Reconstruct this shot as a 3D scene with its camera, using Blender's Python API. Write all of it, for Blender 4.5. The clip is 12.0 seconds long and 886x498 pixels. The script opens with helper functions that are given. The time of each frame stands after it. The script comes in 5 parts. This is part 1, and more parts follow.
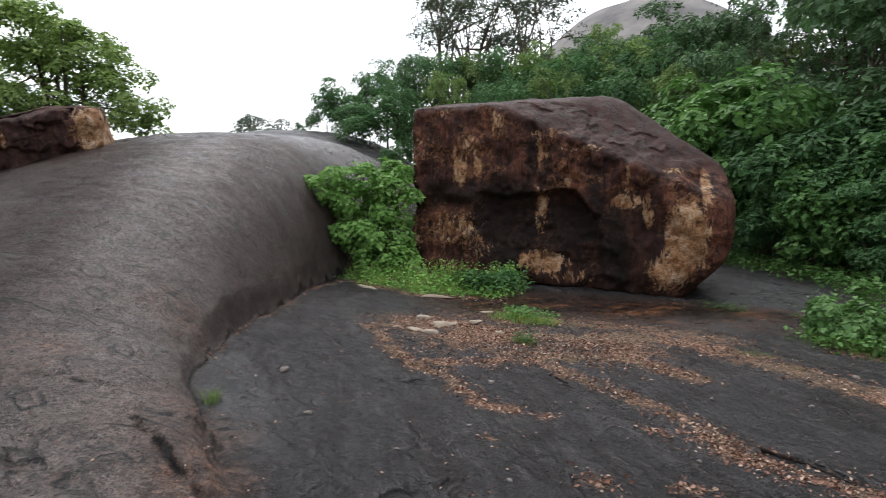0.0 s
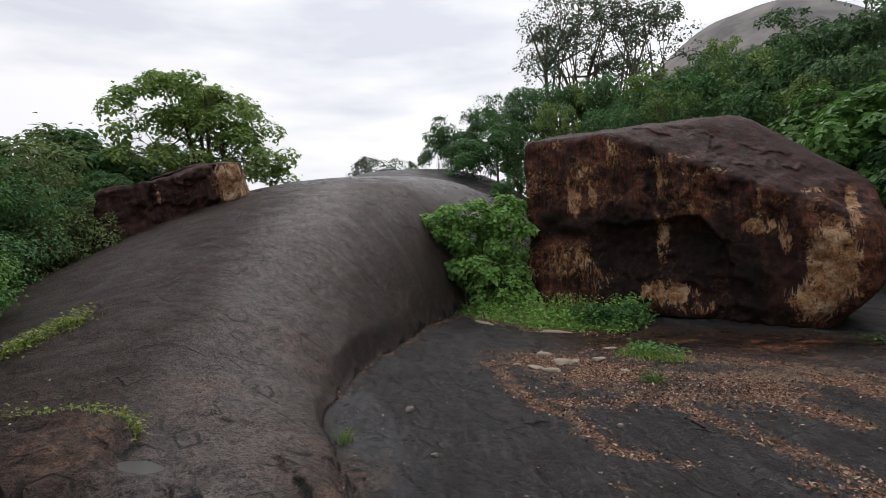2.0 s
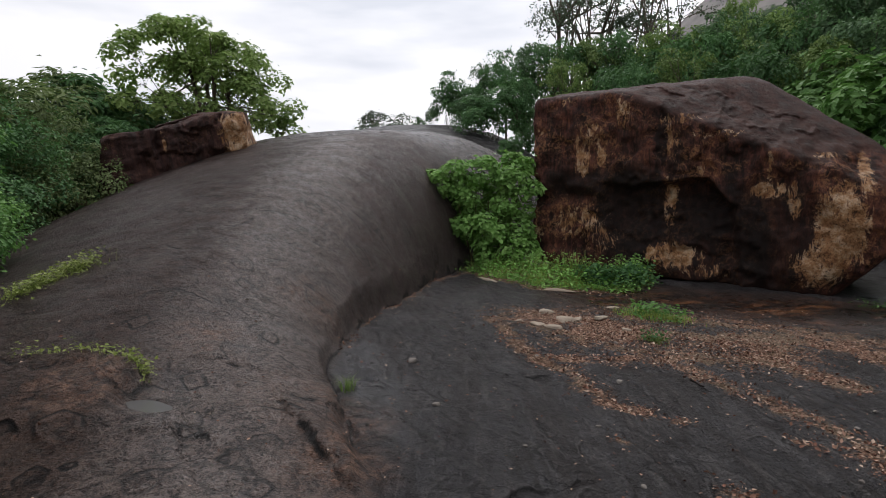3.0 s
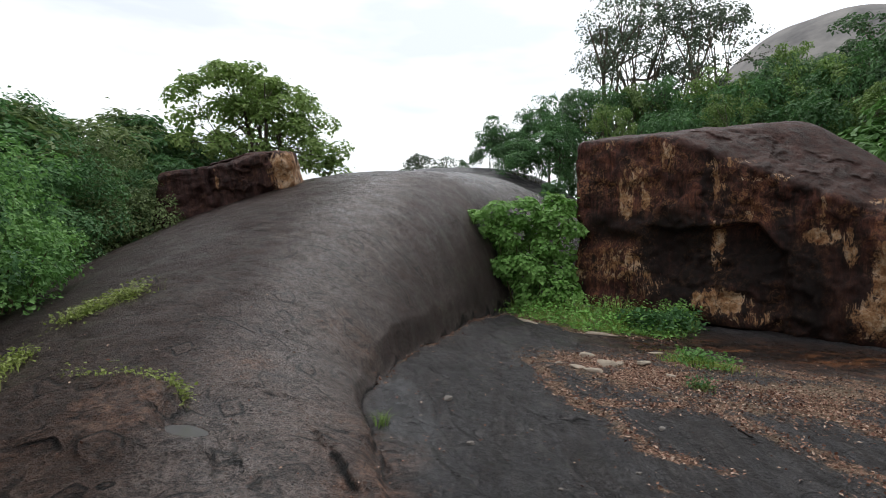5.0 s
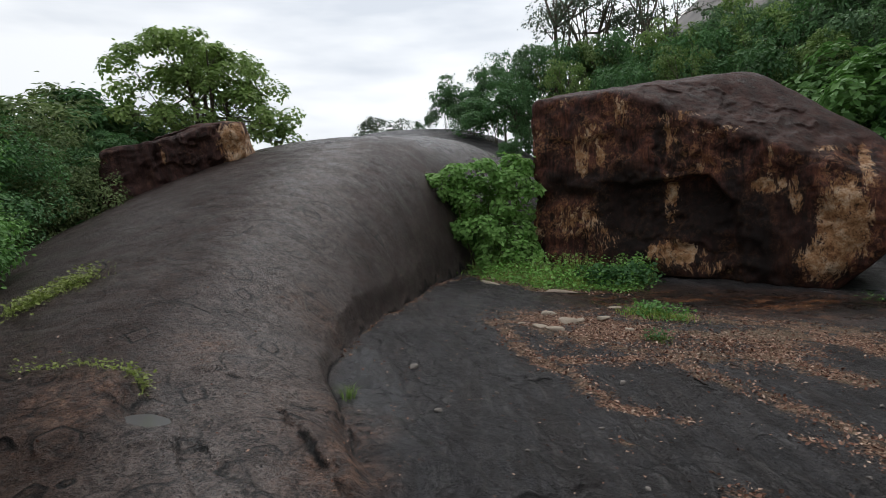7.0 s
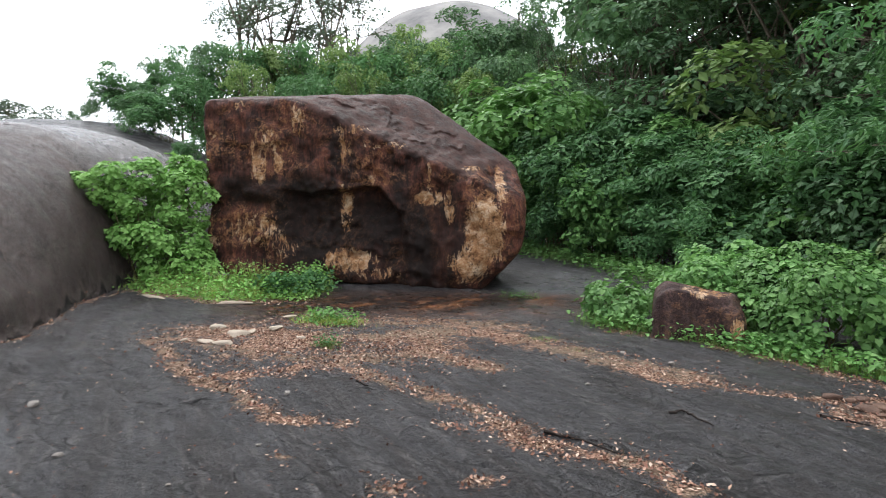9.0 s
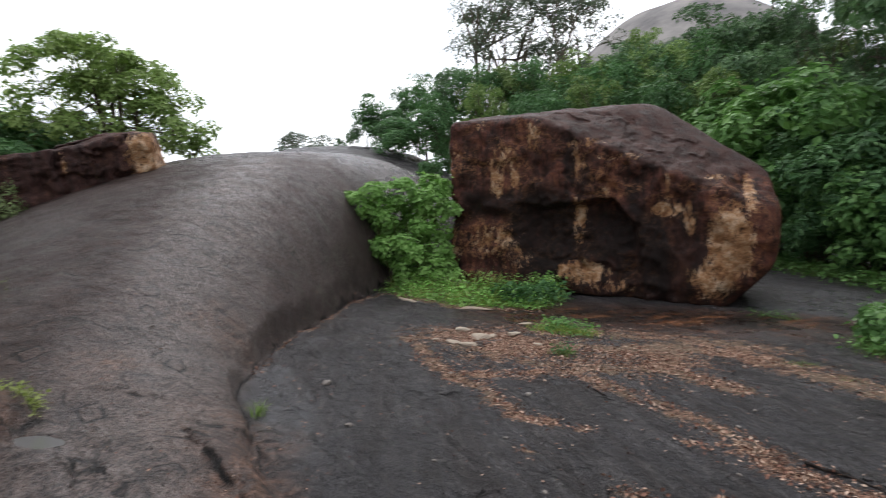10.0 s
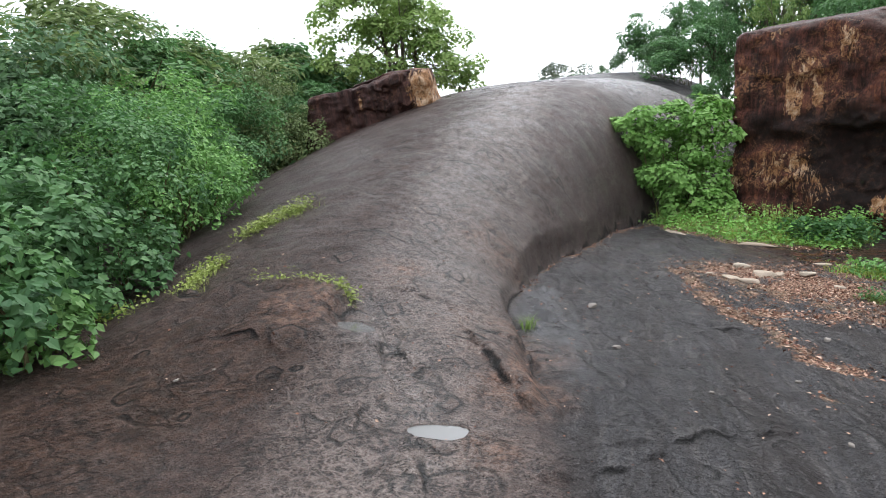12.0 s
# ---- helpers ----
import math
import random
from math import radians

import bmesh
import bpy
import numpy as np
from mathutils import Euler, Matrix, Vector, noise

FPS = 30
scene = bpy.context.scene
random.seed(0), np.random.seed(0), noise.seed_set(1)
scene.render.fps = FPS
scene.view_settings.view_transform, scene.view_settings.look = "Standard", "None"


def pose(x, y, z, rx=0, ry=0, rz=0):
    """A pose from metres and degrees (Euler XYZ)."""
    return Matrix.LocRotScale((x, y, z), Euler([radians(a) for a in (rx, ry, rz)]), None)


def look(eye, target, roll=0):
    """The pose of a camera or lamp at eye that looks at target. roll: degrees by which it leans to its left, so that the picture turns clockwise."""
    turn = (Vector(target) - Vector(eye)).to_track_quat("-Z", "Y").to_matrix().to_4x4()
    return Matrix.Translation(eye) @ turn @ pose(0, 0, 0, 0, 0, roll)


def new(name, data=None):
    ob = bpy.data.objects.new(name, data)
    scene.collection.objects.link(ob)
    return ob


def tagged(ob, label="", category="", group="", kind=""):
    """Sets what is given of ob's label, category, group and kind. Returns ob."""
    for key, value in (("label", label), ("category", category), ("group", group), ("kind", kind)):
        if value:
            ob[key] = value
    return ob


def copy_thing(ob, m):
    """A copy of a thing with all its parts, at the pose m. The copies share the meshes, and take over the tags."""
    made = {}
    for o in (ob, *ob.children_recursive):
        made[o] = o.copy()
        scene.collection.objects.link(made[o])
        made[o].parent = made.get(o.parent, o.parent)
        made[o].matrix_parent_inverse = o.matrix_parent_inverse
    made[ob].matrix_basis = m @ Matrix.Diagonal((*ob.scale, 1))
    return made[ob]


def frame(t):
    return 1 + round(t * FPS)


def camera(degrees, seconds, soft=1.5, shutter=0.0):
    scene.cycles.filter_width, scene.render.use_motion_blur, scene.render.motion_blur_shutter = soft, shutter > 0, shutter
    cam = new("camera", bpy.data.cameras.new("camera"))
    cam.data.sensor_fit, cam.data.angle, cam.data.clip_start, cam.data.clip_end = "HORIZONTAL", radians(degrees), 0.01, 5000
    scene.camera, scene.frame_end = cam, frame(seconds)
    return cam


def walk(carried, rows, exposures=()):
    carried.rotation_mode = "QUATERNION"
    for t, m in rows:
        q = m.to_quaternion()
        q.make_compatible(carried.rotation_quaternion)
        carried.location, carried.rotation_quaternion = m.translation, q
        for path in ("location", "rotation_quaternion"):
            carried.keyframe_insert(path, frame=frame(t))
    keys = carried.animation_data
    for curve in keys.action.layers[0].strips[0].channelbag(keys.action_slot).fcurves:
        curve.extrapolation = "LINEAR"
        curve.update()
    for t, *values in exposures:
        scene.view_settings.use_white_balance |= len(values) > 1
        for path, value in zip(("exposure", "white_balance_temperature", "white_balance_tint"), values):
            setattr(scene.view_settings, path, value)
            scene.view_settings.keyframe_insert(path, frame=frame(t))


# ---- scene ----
# Camera: held by a standing person, turning on the spot
cam = camera(73.07, 12.0, soft=0.5, shutter=0.12)
PATH = [
    (0, 0.05235, 0.01467, 1.559, 87.127, -0.637, -9.781),
    (0.5, -0.04967, 0.02012, 1.495, 84.975, -3.318, 3.026),
    (1, -0.03292, -0.001176, 1.521, 90.772, -5.849, 7.343),
    (1.5, -0.03875, -0.02016, 1.61, 91.543, -1.125, 5.991),
    (2, -0.007352, 0.01158, 1.637, 90.162, 1.538, 0.864),
    (2.5, -0.001452, 0.000286, 1.601, 87.800, -0.000, -0.000),
    (3, -0.01958, 0.01549, 1.601, 86.148, -0.025, 1.357),
    (3.2, -0.006336, 0.007514, 1.602, 86.839, 1.215, 1.622),
    (4.8, 0.01617, 0.02035, 1.539, 90.320, -1.115, 5.017),
    (5, 0.006461, 0.008224, 1.546, 90.190, -1.259, 5.383),
    (5.5, 0.001219, 0.01969, 1.609, 89.426, 1.334, 4.307),
    (6, -0.01809, 0.06198, 1.561, 85.782, -0.640, 3.565),
    (6.5, 0.00351, 0.05477, 1.602, 86.325, 0.354, 3.638),
    (6.7, 0.01453, 0.04336, 1.606, 86.452, 0.965, 2.846),
    (8.3, 0.1563, 0.03862, 1.523, 86.816, -2.618, -13.181),
    (8.5, 0.2102, 0.06502, 1.499, 86.378, -3.891, -18.139),
    (9, 0.2826, 0.1277, 1.583, 86.832, 0.475, -27.308),
    (9.5, 0.2734, 0.1022, 1.684, 91.361, 4.525, -32.522),
    (10, 0.09342, -0.09644, 1.604, 88.100, 0.649, -5.840),
    (10.5, -0.008186, -0.1145, 1.551, 86.211, 0.996, 8.590),
    (11, -0.06896, -0.1089, 1.488, 82.495, -2.214, 16.204),
    (11.5, -0.07413, -0.09849, 1.495, 82.190, -2.073, 17.891),
    (12, -0.03712, -0.1109, 1.5, 82.146, 0.819, 18.189),
]
EXPOSURES = [
    # seconds, stops, kelvin, tint
    (0.0, 0.16, 6450, 13), (0.5, 0.15, 6500, 10), (0.9, -0.15, 6500, 11), (1.5, -0.52, 6550, 13), (2.2, -0.5, 6650, 15), (3.0, -0.46, 6600, 15), (3.2, -0.4, 6600, 14), (4.8, -0.15, 6500, 11), (5.5, -0.5, 6500, 11), (6.1, -0.48, 6600, 14), (6.6, -0.53, 6500, 11),
    (8.3, 0.18, 6450, 11), (9.0, 0.86, 6350, 11), (9.5, 0.93, 6300, 14), (10.0, 0.13, 6450, 14), (10.5, -0.47, 6500, 11), (11.0, -0.26, 6550, 13), (11.5, 0.52, 6500, 11), (12.0, 0.82, 6350, 12),
]
walk(cam, [(t, pose(x, y, z, rx, ry, rz)) for t, x, y, z, rx, ry, rz in PATH], EXPOSURES)

# ---------------------------------------------------------------- light: overcast sky, weak wide sun
SUN_AZ, SUN_EL = 12.0, 56.0
world = bpy.data.worlds.new("overcast_sky")
scene.world = world
world.use_nodes = True
wn, wl = world.node_tree.nodes, world.node_tree.links
wn.clear()
w_out = wn.new("ShaderNodeOutputWorld")
w_bg = wn.new("ShaderNodeBackground")
w_bg2 = wn.new("ShaderNodeBackground")
w_mix = wn.new("ShaderNodeMixShader")
w_sky = wn.new("ShaderNodeTexSky")
w_sky.sky_type = "NISHITA"
w_sky.sun_disc = False
w_sky.sun_elevation = radians(SUN_EL)
w_sky.sun_rotation = radians(SUN_AZ)
w_bg.inputs["Strength"].default_value = 0.1
w_co = wn.new("ShaderNodeTexCoord")
w_map = wn.new("ShaderNodeMapping")
w_map.inputs["Scale"].default_value = (1.6, 1.6, 7.0)
w_noise = wn.new("ShaderNodeTexNoise")
w_noise.inputs["Scale"].default_value = 1.5
w_noise.inputs["Detail"].default_value = 5
w_noise.inputs["Roughness"].default_value = 0.5
w_ramp = wn.new("ShaderNodeValToRGB")
w_ramp.color_ramp.elements[0].position = 0.36
w_ramp.color_ramp.elements[0].color = (0.66, 0.71, 0.77, 1)
w_ramp.color_ramp.elements[1].position = 0.56
w_ramp.color_ramp.elements[1].color = (0.93, 0.96, 0.98, 1)
wl.new(w_co.outputs["Generated"], w_map.inputs["Vector"])
wl.new(w_map.outputs["Vector"], w_noise.inputs["Vector"])
wl.new(w_noise.outputs["Fac"], w_ramp.inputs["Fac"])
wl.new(w_sky.outputs["Color"], w_bg.inputs["Color"])
wl.new(w_ramp.outputs["Color"], w_bg2.inputs["Color"])
w_dir = wn.new("ShaderNodeVectorMath")
w_dir.operation = "DOT_PRODUCT"
w_dir.inputs[1].default_value = (math.sin(radians(SUN_AZ)) * math.cos(radians(SUN_EL)), math.cos(radians(SUN_AZ)) * math.cos(radians(SUN_EL)), math.sin(radians(SUN_EL)))
wl.new(w_co.outputs["Generated"], w_dir.inputs[0])
w_glow = wn.new("ShaderNodeMapRange")
w_glow.interpolation_type = "SMOOTHSTEP"
w_glow.inputs["From Min"].default_value = -0.3
w_glow.inputs["From Max"].default_value = 1.0
w_glow.inputs["To Min"].default_value = 0.95
w_glow.inputs["To Max"].default_value = 1.75
wl.new(w_dir.outputs["Value"], w_glow.inputs["Value"])
wl.new(w_glow.outputs["Result"], w_bg2.inputs["Strength"])
w_mix.inputs["Fac"].default_value = 0.93
wl.new(w_bg.outputs["Background"], w_mix.inputs[1])
wl.new(w_bg2.outputs["Background"], w_mix.inputs[2])
wl.new(w_mix.outputs["Shader"], w_out.inputs["Surface"])

sun_data = bpy.data.lights.new("sun", "SUN")
sun_data.energy = 1.0
sun_data.angle = radians(40)
sun_data.color = (1.0, 0.96, 0.9)
sun = new("sun", sun_data)
saz, sel = radians(SUN_AZ), radians(SUN_EL)
sun.matrix_world = look((math.sin(saz) * math.cos(sel) * 50, math.cos(saz) * math.cos(sel) * 50, math.sin(sel) * 50), (0, 0, 0))


# ---------------------------------------------------------------- small node kit
class Kit:
    """Nodes of one material."""

    def __init__(self, name):
        self.mat = bpy.data.materials.new(name)
        self.mat.use_nodes = True
        self.n, self.l = self.mat.node_tree.nodes, self.mat.node_tree.links
        self.bsdf = self.n["Principled BSDF"]
        self.out = self.n["Material Output"]
        self.pos = self.n.new("ShaderNodeTexCoord").outputs["Object"]

    def put(self, value, socket):
        if hasattr(value, "is_output"):
            self.l.new(value, socket)
        elif isinstance(value, tuple) and len(value) == 3 and socket.type == "RGBA":
            socket.default_value = (*value, 1)
        else:
            socket.default_value = value

    def noise(self, scale, detail=4, rough=0.55, vec=None, stretch=None, warp=0.0, kind="FBM"):
        v = vec or self.pos
        if stretch:
            m = self.n.new("ShaderNodeMapping")
            m.inputs["Scale"].default_value = stretch[:3]
            if len(stretch) > 3:
                m.inputs["Rotation"].default_value = (0, 0, radians(stretch[3]))
            self.l.new(v, m.inputs["Vector"])
            v = m.outputs["Vector"]
        t = self.n.new("ShaderNodeTexNoise")
        t.noise_type = kind
        self.l.new(v, t.inputs["Vector"])
        for k, val in (("Scale", scale), ("Detail", detail), ("Roughness", rough), ("Distortion", warp)):
            t.inputs[k].default_value = val
        return t.outputs["Fac"]

    def cells(self, scale, feature="F1", vec=None, out="Distance"):
        t = self.n.new("ShaderNodeTexVoronoi")
        t.feature = feature
        self.l.new(vec or self.pos, t.inputs["Vector"])
        t.inputs["Scale"].default_value = scale
        return t.outputs[out]

    def ramp(self, fac, *stops):
        r = self.n.new("ShaderNodeValToRGB")
        e = r.color_ramp.elements
        while len(e) < len(stops):
            e.new(0.5)
        for el, (p, c) in zip(e, stops):
            el.position = p
            el.color = (*c, 1) if isinstance(c, tuple) else (c, c, c, 1)
        self.l.new(fac, r.inputs["Fac"])
        return r.outputs["Color"]

    def mix(self, fac, a, b, how="MIX"):
        m = self.n.new("ShaderNodeMix")
        m.data_type, m.blend_type = "RGBA", how
        self.put(fac, m.inputs[0])
        self.put(a, m.inputs[6])
        self.put(b, m.inputs[7])
        return m.outputs[2]

    def math(self, op, a, b=0.0, clamp=False, c=0.0):
        m = self.n.new("ShaderNodeMath")
        m.operation, m.use_clamp = op, clamp
        self.put(a, m.inputs[0])
        self.put(b, m.inputs[1])
        self.put(c, m.inputs[2])
        return m.outputs[0]

    def attr(self, name, out="Fac"):
        a = self.n.new("ShaderNodeAttribute")
        a.attribute_name = name
        return a.outputs[out]

    def island(self):
        return self.n.new("ShaderNodeNewGeometry").outputs["Random Per Island"]

    def chance(self):
        return self.n.new("ShaderNodeObjectInfo").outputs["Random"]

    def bump(self, height, strength=0.5, distance=0.02, after=None):
        b = self.n.new("ShaderNodeBump")
        b.inputs["Strength"].default_value = strength
        b.inputs["Distance"].default_value = distance
        self.l.new(height, b.inputs["Height"])
        if after:
            self.l.new(after, b.inputs["Normal"])
        return b.outputs["Normal"]

    def done(self, color, rough=0.8, normal=None, spec=0.5):
        self.put(color, self.bsdf.inputs["Base Color"])
        self.put(rough, self.bsdf.inputs["Roughness"])
        self.put(spec, self.bsdf.inputs["Specular IOR Level"])
        if normal:
            self.l.new(normal, self.bsdf.inputs["Normal"])
        return self.mat


def leaf_material(name, dark, mid, light, through_leaf=0.3, rough=0.5, spot=None):
    k = Kit(name)
    c = k.ramp(k.island(), (0.0, dark), (0.2, mid), (0.75, mid), (1.0, light))
    c = k.mix(k.ramp(k.noise(0.8, 2), (0.38, 0.0), (0.66, 0.5)), c, light)
    c = k.mix(k.ramp(k.noise(1.7, 3, 0.6), (0.36, 0.55), (0.52, 0.0)), c, dark)
    if spot:
        c = k.mix(k.ramp(k.noise(37.0, 1), (0.66, 0.0), (0.72, 0.8)), c, spot)
    hue = k.n.new("ShaderNodeHueSaturation")
    k.put(c, hue.inputs["Color"])
    k.put(k.math("MULTIPLY_ADD", k.chance(), 0.35, c=0.82), hue.inputs["Value"])
    c = hue.outputs["Color"]
    c = k.mix(1.0, c, (0.98, 0.96, 1.3), "MULTIPLY")
    k.done(c, rough, None, 0.22)
    tr = k.n.new("ShaderNodeBsdfTranslucent")
    k.put(k.mix(1.0, c, (1.12, 1.22, 0.95), "MULTIPLY"), tr.inputs["Color"])
    mx = k.n.new("ShaderNodeMixShader")
    mx.inputs[0].default_value = through_leaf
    k.l.new(k.bsdf.outputs[0], mx.inputs[1])
    k.l.new(tr.outputs[0], mx.inputs[2])
    k.l.new(mx.outputs[0], k.out.inputs["Surface"])
    return k.mat


def bark_material(name, a, b):
    k = Kit(name)
    n1 = k.noise(9.0, 5, 0.6, stretch=(1, 1, 0.25))
    n2 = k.noise(60.0, 3)
    c = k.ramp(n1, (0.3, a), (0.7, b))
    return k.done(c, 0.9, k.bump(k.math("ADD", n1, n2), 0.6, 0.02), 0.2)


LEAF_BROAD = leaf_material("broad_leaf_green", (0.045, 0.112, 0.036), (0.09, 0.205, 0.058), (0.165, 0.31, 0.09))
LEAF_LIME = leaf_material("bright_leaf_green", (0.068, 0.165, 0.036), (0.135, 0.285, 0.06), (0.24, 0.42, 0.105))
LEAF_FRESH = leaf_material("fresh_light_green", (0.135, 0.285, 0.05), (0.24, 0.46, 0.09), (0.37, 0.62, 0.14))
LEAF_DARK = leaf_material("dark_forest_green", (0.055, 0.115, 0.045), (0.115, 0.21, 0.076), (0.2, 0.32, 0.12))
LEAF_OLIVE = leaf_material("olive_green", (0.075, 0.12, 0.034), (0.145, 0.21, 0.06), (0.25, 0.31, 0.1))
LEAF_SUN = leaf_material("sunlit_olive_green", (0.085, 0.15, 0.036), (0.165, 0.265, 0.06), (0.28, 0.38, 0.1))
LEAF_TREE = leaf_material("light_tree_green", (0.12, 0.2, 0.045), (0.23, 0.34, 0.075), (0.37, 0.48, 0.13))
LEAF_GREY = leaf_material("greyish_green", (0.065, 0.095, 0.05), (0.115, 0.155, 0.08), (0.19, 0.23, 0.13))
GRASS = leaf_material("grass_green", (0.09, 0.17, 0.025), (0.16, 0.26, 0.05), (0.27, 0.34, 0.1))
GRASS_MIX = leaf_material("yellow_green_grass", (0.17, 0.24, 0.035), (0.31, 0.4, 0.07), (0.48, 0.52, 0.16))
GRASS_DRY = leaf_material("dry_grass", (0.2, 0.2, 0.07), (0.3, 0.27, 0.1), (0.4, 0.34, 0.16))
BARK = bark_material("grey_brown_bark", (0.07, 0.055, 0.04), (0.2, 0.17, 0.13))
STEM = bark_material("green_brown_stem", (0.07, 0.06, 0.03), (0.16, 0.14, 0.07))


def granite_floor():
    """Dark weathered granite, damp; the floor bluish and streaked, the dome brown and rippled; painted: litter, wet, dome, mound, pale, rust, stain, sheen, seam, seam_on."""
    k = Kit("dark_weathered_granite")
    big = k.noise(0.55, 6, 0.6, warp=0.4)
    mid = k.noise(2.1, 6, 0.62, warp=0.4)
    flow = k.noise(1.5, 8, 0.66, stretch=(2.8, 0.42, 1.0, 24), warp=0.5)
    hair = k.noise(5.0, 7, 0.72, stretch=(3.4, 0.4, 1.0, 24), warp=0.3)
    skin = k.noise(9.0, 3, 0.5, stretch=(0.85, 1.4, 1.0, 12), warp=1.6, kind="RIDGED_MULTIFRACTAL")
    skin = k.math("MULTIPLY", skin, 0.45)
    crust = k.noise(13.0, 5, 0.62, warp=0.2)
    grit = k.noise(48.0, 4, 0.72, warp=0.3)
    grain = k.noise(120.0, 3, 0.65)
    dome_m = k.attr("dome")
    floor_c = k.ramp(big, (0.36, (0.03, 0.0285, 0.032)), (0.5, (0.042, 0.0405, 0.045)), (0.66, (0.064, 0.062, 0.067)))
    floor_c = k.mix(k.ramp(flow, (0.48, 0.0), (0.58, 0.8)), floor_c, (0.021, 0.0145, 0.014))
    floor_c = k.mix(k.ramp(flow, (0.36, 0.6), (0.44, 0.0)), floor_c, (0.1, 0.09, 0.088))
    floor_c = k.mix(k.ramp(hair, (0.55, 0.0), (0.62, 0.7)), floor_c, (0.115, 0.104, 0.1))
    floor_c = k.mix(k.ramp(hair, (0.38, 0.9), (0.46, 0.0)), floor_c, (0.012, 0.009, 0.0085))
    dome_c = k.ramp(big, (0.36, (0.041, 0.025, 0.0235)), (0.5, (0.057, 0.037, 0.035)), (0.66, (0.08, 0.055, 0.051)))
    dome_c = k.mix(k.ramp(mid, (0.5, 0.0), (0.62, 0.6)), dome_c, (0.03, 0.02, 0.019))
    stain = k.math("MULTIPLY", k.attr("stain"), k.ramp(k.noise(1.6, 7, 0.66, warp=0.6), (0.36, 0.35), (0.6, 0.95)), True)
    dome_c = k.mix(stain, dome_c, k.ramp(mid, (0.4, (0.022, 0.0138, 0.0128)), (0.62, (0.038, 0.0245, 0.023))))
    dome_c = k.mix(k.math("MULTIPLY", k.attr("mound"), k.ramp(mid, (0.38, 1.0), (0.62, 0.7))), dome_c, k.ramp(crust, (0.4, (0.022, 0.0115, 0.008)), (0.6, (0.046, 0.0225, 0.0145))))
    c = k.mix(dome_m, floor_c, dome_c)
    # sky reflection on the damp rock, painted into the colour as a pale bluish tone
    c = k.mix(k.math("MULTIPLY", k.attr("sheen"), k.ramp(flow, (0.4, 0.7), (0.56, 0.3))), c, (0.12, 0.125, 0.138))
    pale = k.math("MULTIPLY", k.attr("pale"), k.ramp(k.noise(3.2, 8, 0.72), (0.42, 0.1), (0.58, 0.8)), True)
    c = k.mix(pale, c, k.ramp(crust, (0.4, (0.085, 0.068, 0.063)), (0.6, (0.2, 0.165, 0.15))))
    rust = k.math("MULTIPLY", k.attr("rust"), k.ramp(k.noise(2.6, 8, 0.7), (0.34, 0.1), (0.52, 1.0)), True)
    c = k.mix(rust, c, k.ramp(crust, (0.37, (0.05, 0.023, 0.014)), (0.48, (0.12, 0.056, 0.034)), (0.6, (0.3, 0.165, 0.11))))
    ridge = k.math("MULTIPLY", k.ramp(skin, (0.5, 0.0), (0.72, 0.7)), k.math("MULTIPLY_ADD", k.attr("pale"), 0.8, c=0.12), True)
    ridge = k.math("MULTIPLY", ridge, dome_m)
    c = k.mix(ridge, c, (0.19, 0.145, 0.125))
    c = k.mix(k.ramp(crust, (0.36, 0.6), (0.43, 0.0)), c, (0.014, 0.0105, 0.0095))
    clot = k.noise(19.0, 4, 0.68, warp=0.7)
    rough_skin = k.math("MULTIPLY", k.math("MULTIPLY_ADD", k.attr("pale"), 0.85, c=0.15), k.ramp(k.noise(1.4, 4, 0.6), (0.36, 0.35), (0.54, 1.0)), True)
    c = k.mix(k.math("MULTIPLY", k.ramp(clot, (0.51, 0.0), (0.56, 0.85)), rough_skin), c, k.mix(dome_m, (0.13, 0.125, 0.127), (0.25, 0.19, 0.165)))
    c = k.mix(k.math("MULTIPLY", k.ramp(clot, (0.42, 0.95), (0.49, 0.0)), rough_skin), c, (0.014, 0.0105, 0.0095))
    fleck = k.noise(62.0, 2, 0.5, warp=0.6)
    thick = k.math("MULTIPLY_ADD", k.attr("pale"), 0.65, c=k.ramp(mid, (0.38, 0.45), (0.62, 0.08)))
    thick = k.math("MULTIPLY", thick, k.math("SUBTRACT", 1.0, k.math("MULTIPLY", k.math("MAXIMUM", k.attr("mound"), stain), 0.75)))
    c = k.mix(k.math("MULTIPLY", k.ramp(fleck, (0.52, 0.0), (0.6, 0.75)), thick, True), c, k.mix(dome_m, (0.15, 0.143, 0.145), (0.25, 0.19, 0.165)))
    c = k.mix(k.ramp(fleck, (0.36, 0.6), (0.44, 0.0)), c, (0.009, 0.007, 0.0065))
    c = k.mix(k.ramp(grit, (0.34, 0.6), (0.44, 0.0)), c, (0.01, 0.008, 0.0075))
    c = k.mix(k.ramp(grain, (0.56, 0.0), (0.66, 0.3)), c, (0.24, 0.2, 0.18))
    c = k.mix(k.ramp(grain, (0.34, 0.6), (0.44, 0.0)), c, (0.01, 0.008, 0.0075))
    seam_d = k.math("MULTIPLY_ADD", k.math("SUBTRACT", k.noise(22.0, 4, 0.6), 0.5), 0.03, c=k.attr("seam"))
    seam_on = k.attr("seam_on")
    line = k.math("MULTIPLY", k.ramp(k.math("ABSOLUTE", k.math("ADD", seam_d, 0.004)), (0.0, 1.0), (0.006, 0.95), (0.015, 0.0)), seam_on, True)
    lip = k.math("MULTIPLY", k.ramp(seam_d, (0.004, 0.0), (0.014, 0.6), (0.045, 0.0)), seam_on, True)
    c = k.mix(lip, c, k.mix(dome_m, (0.13, 0.12, 0.118), (0.16, 0.11, 0.092)))
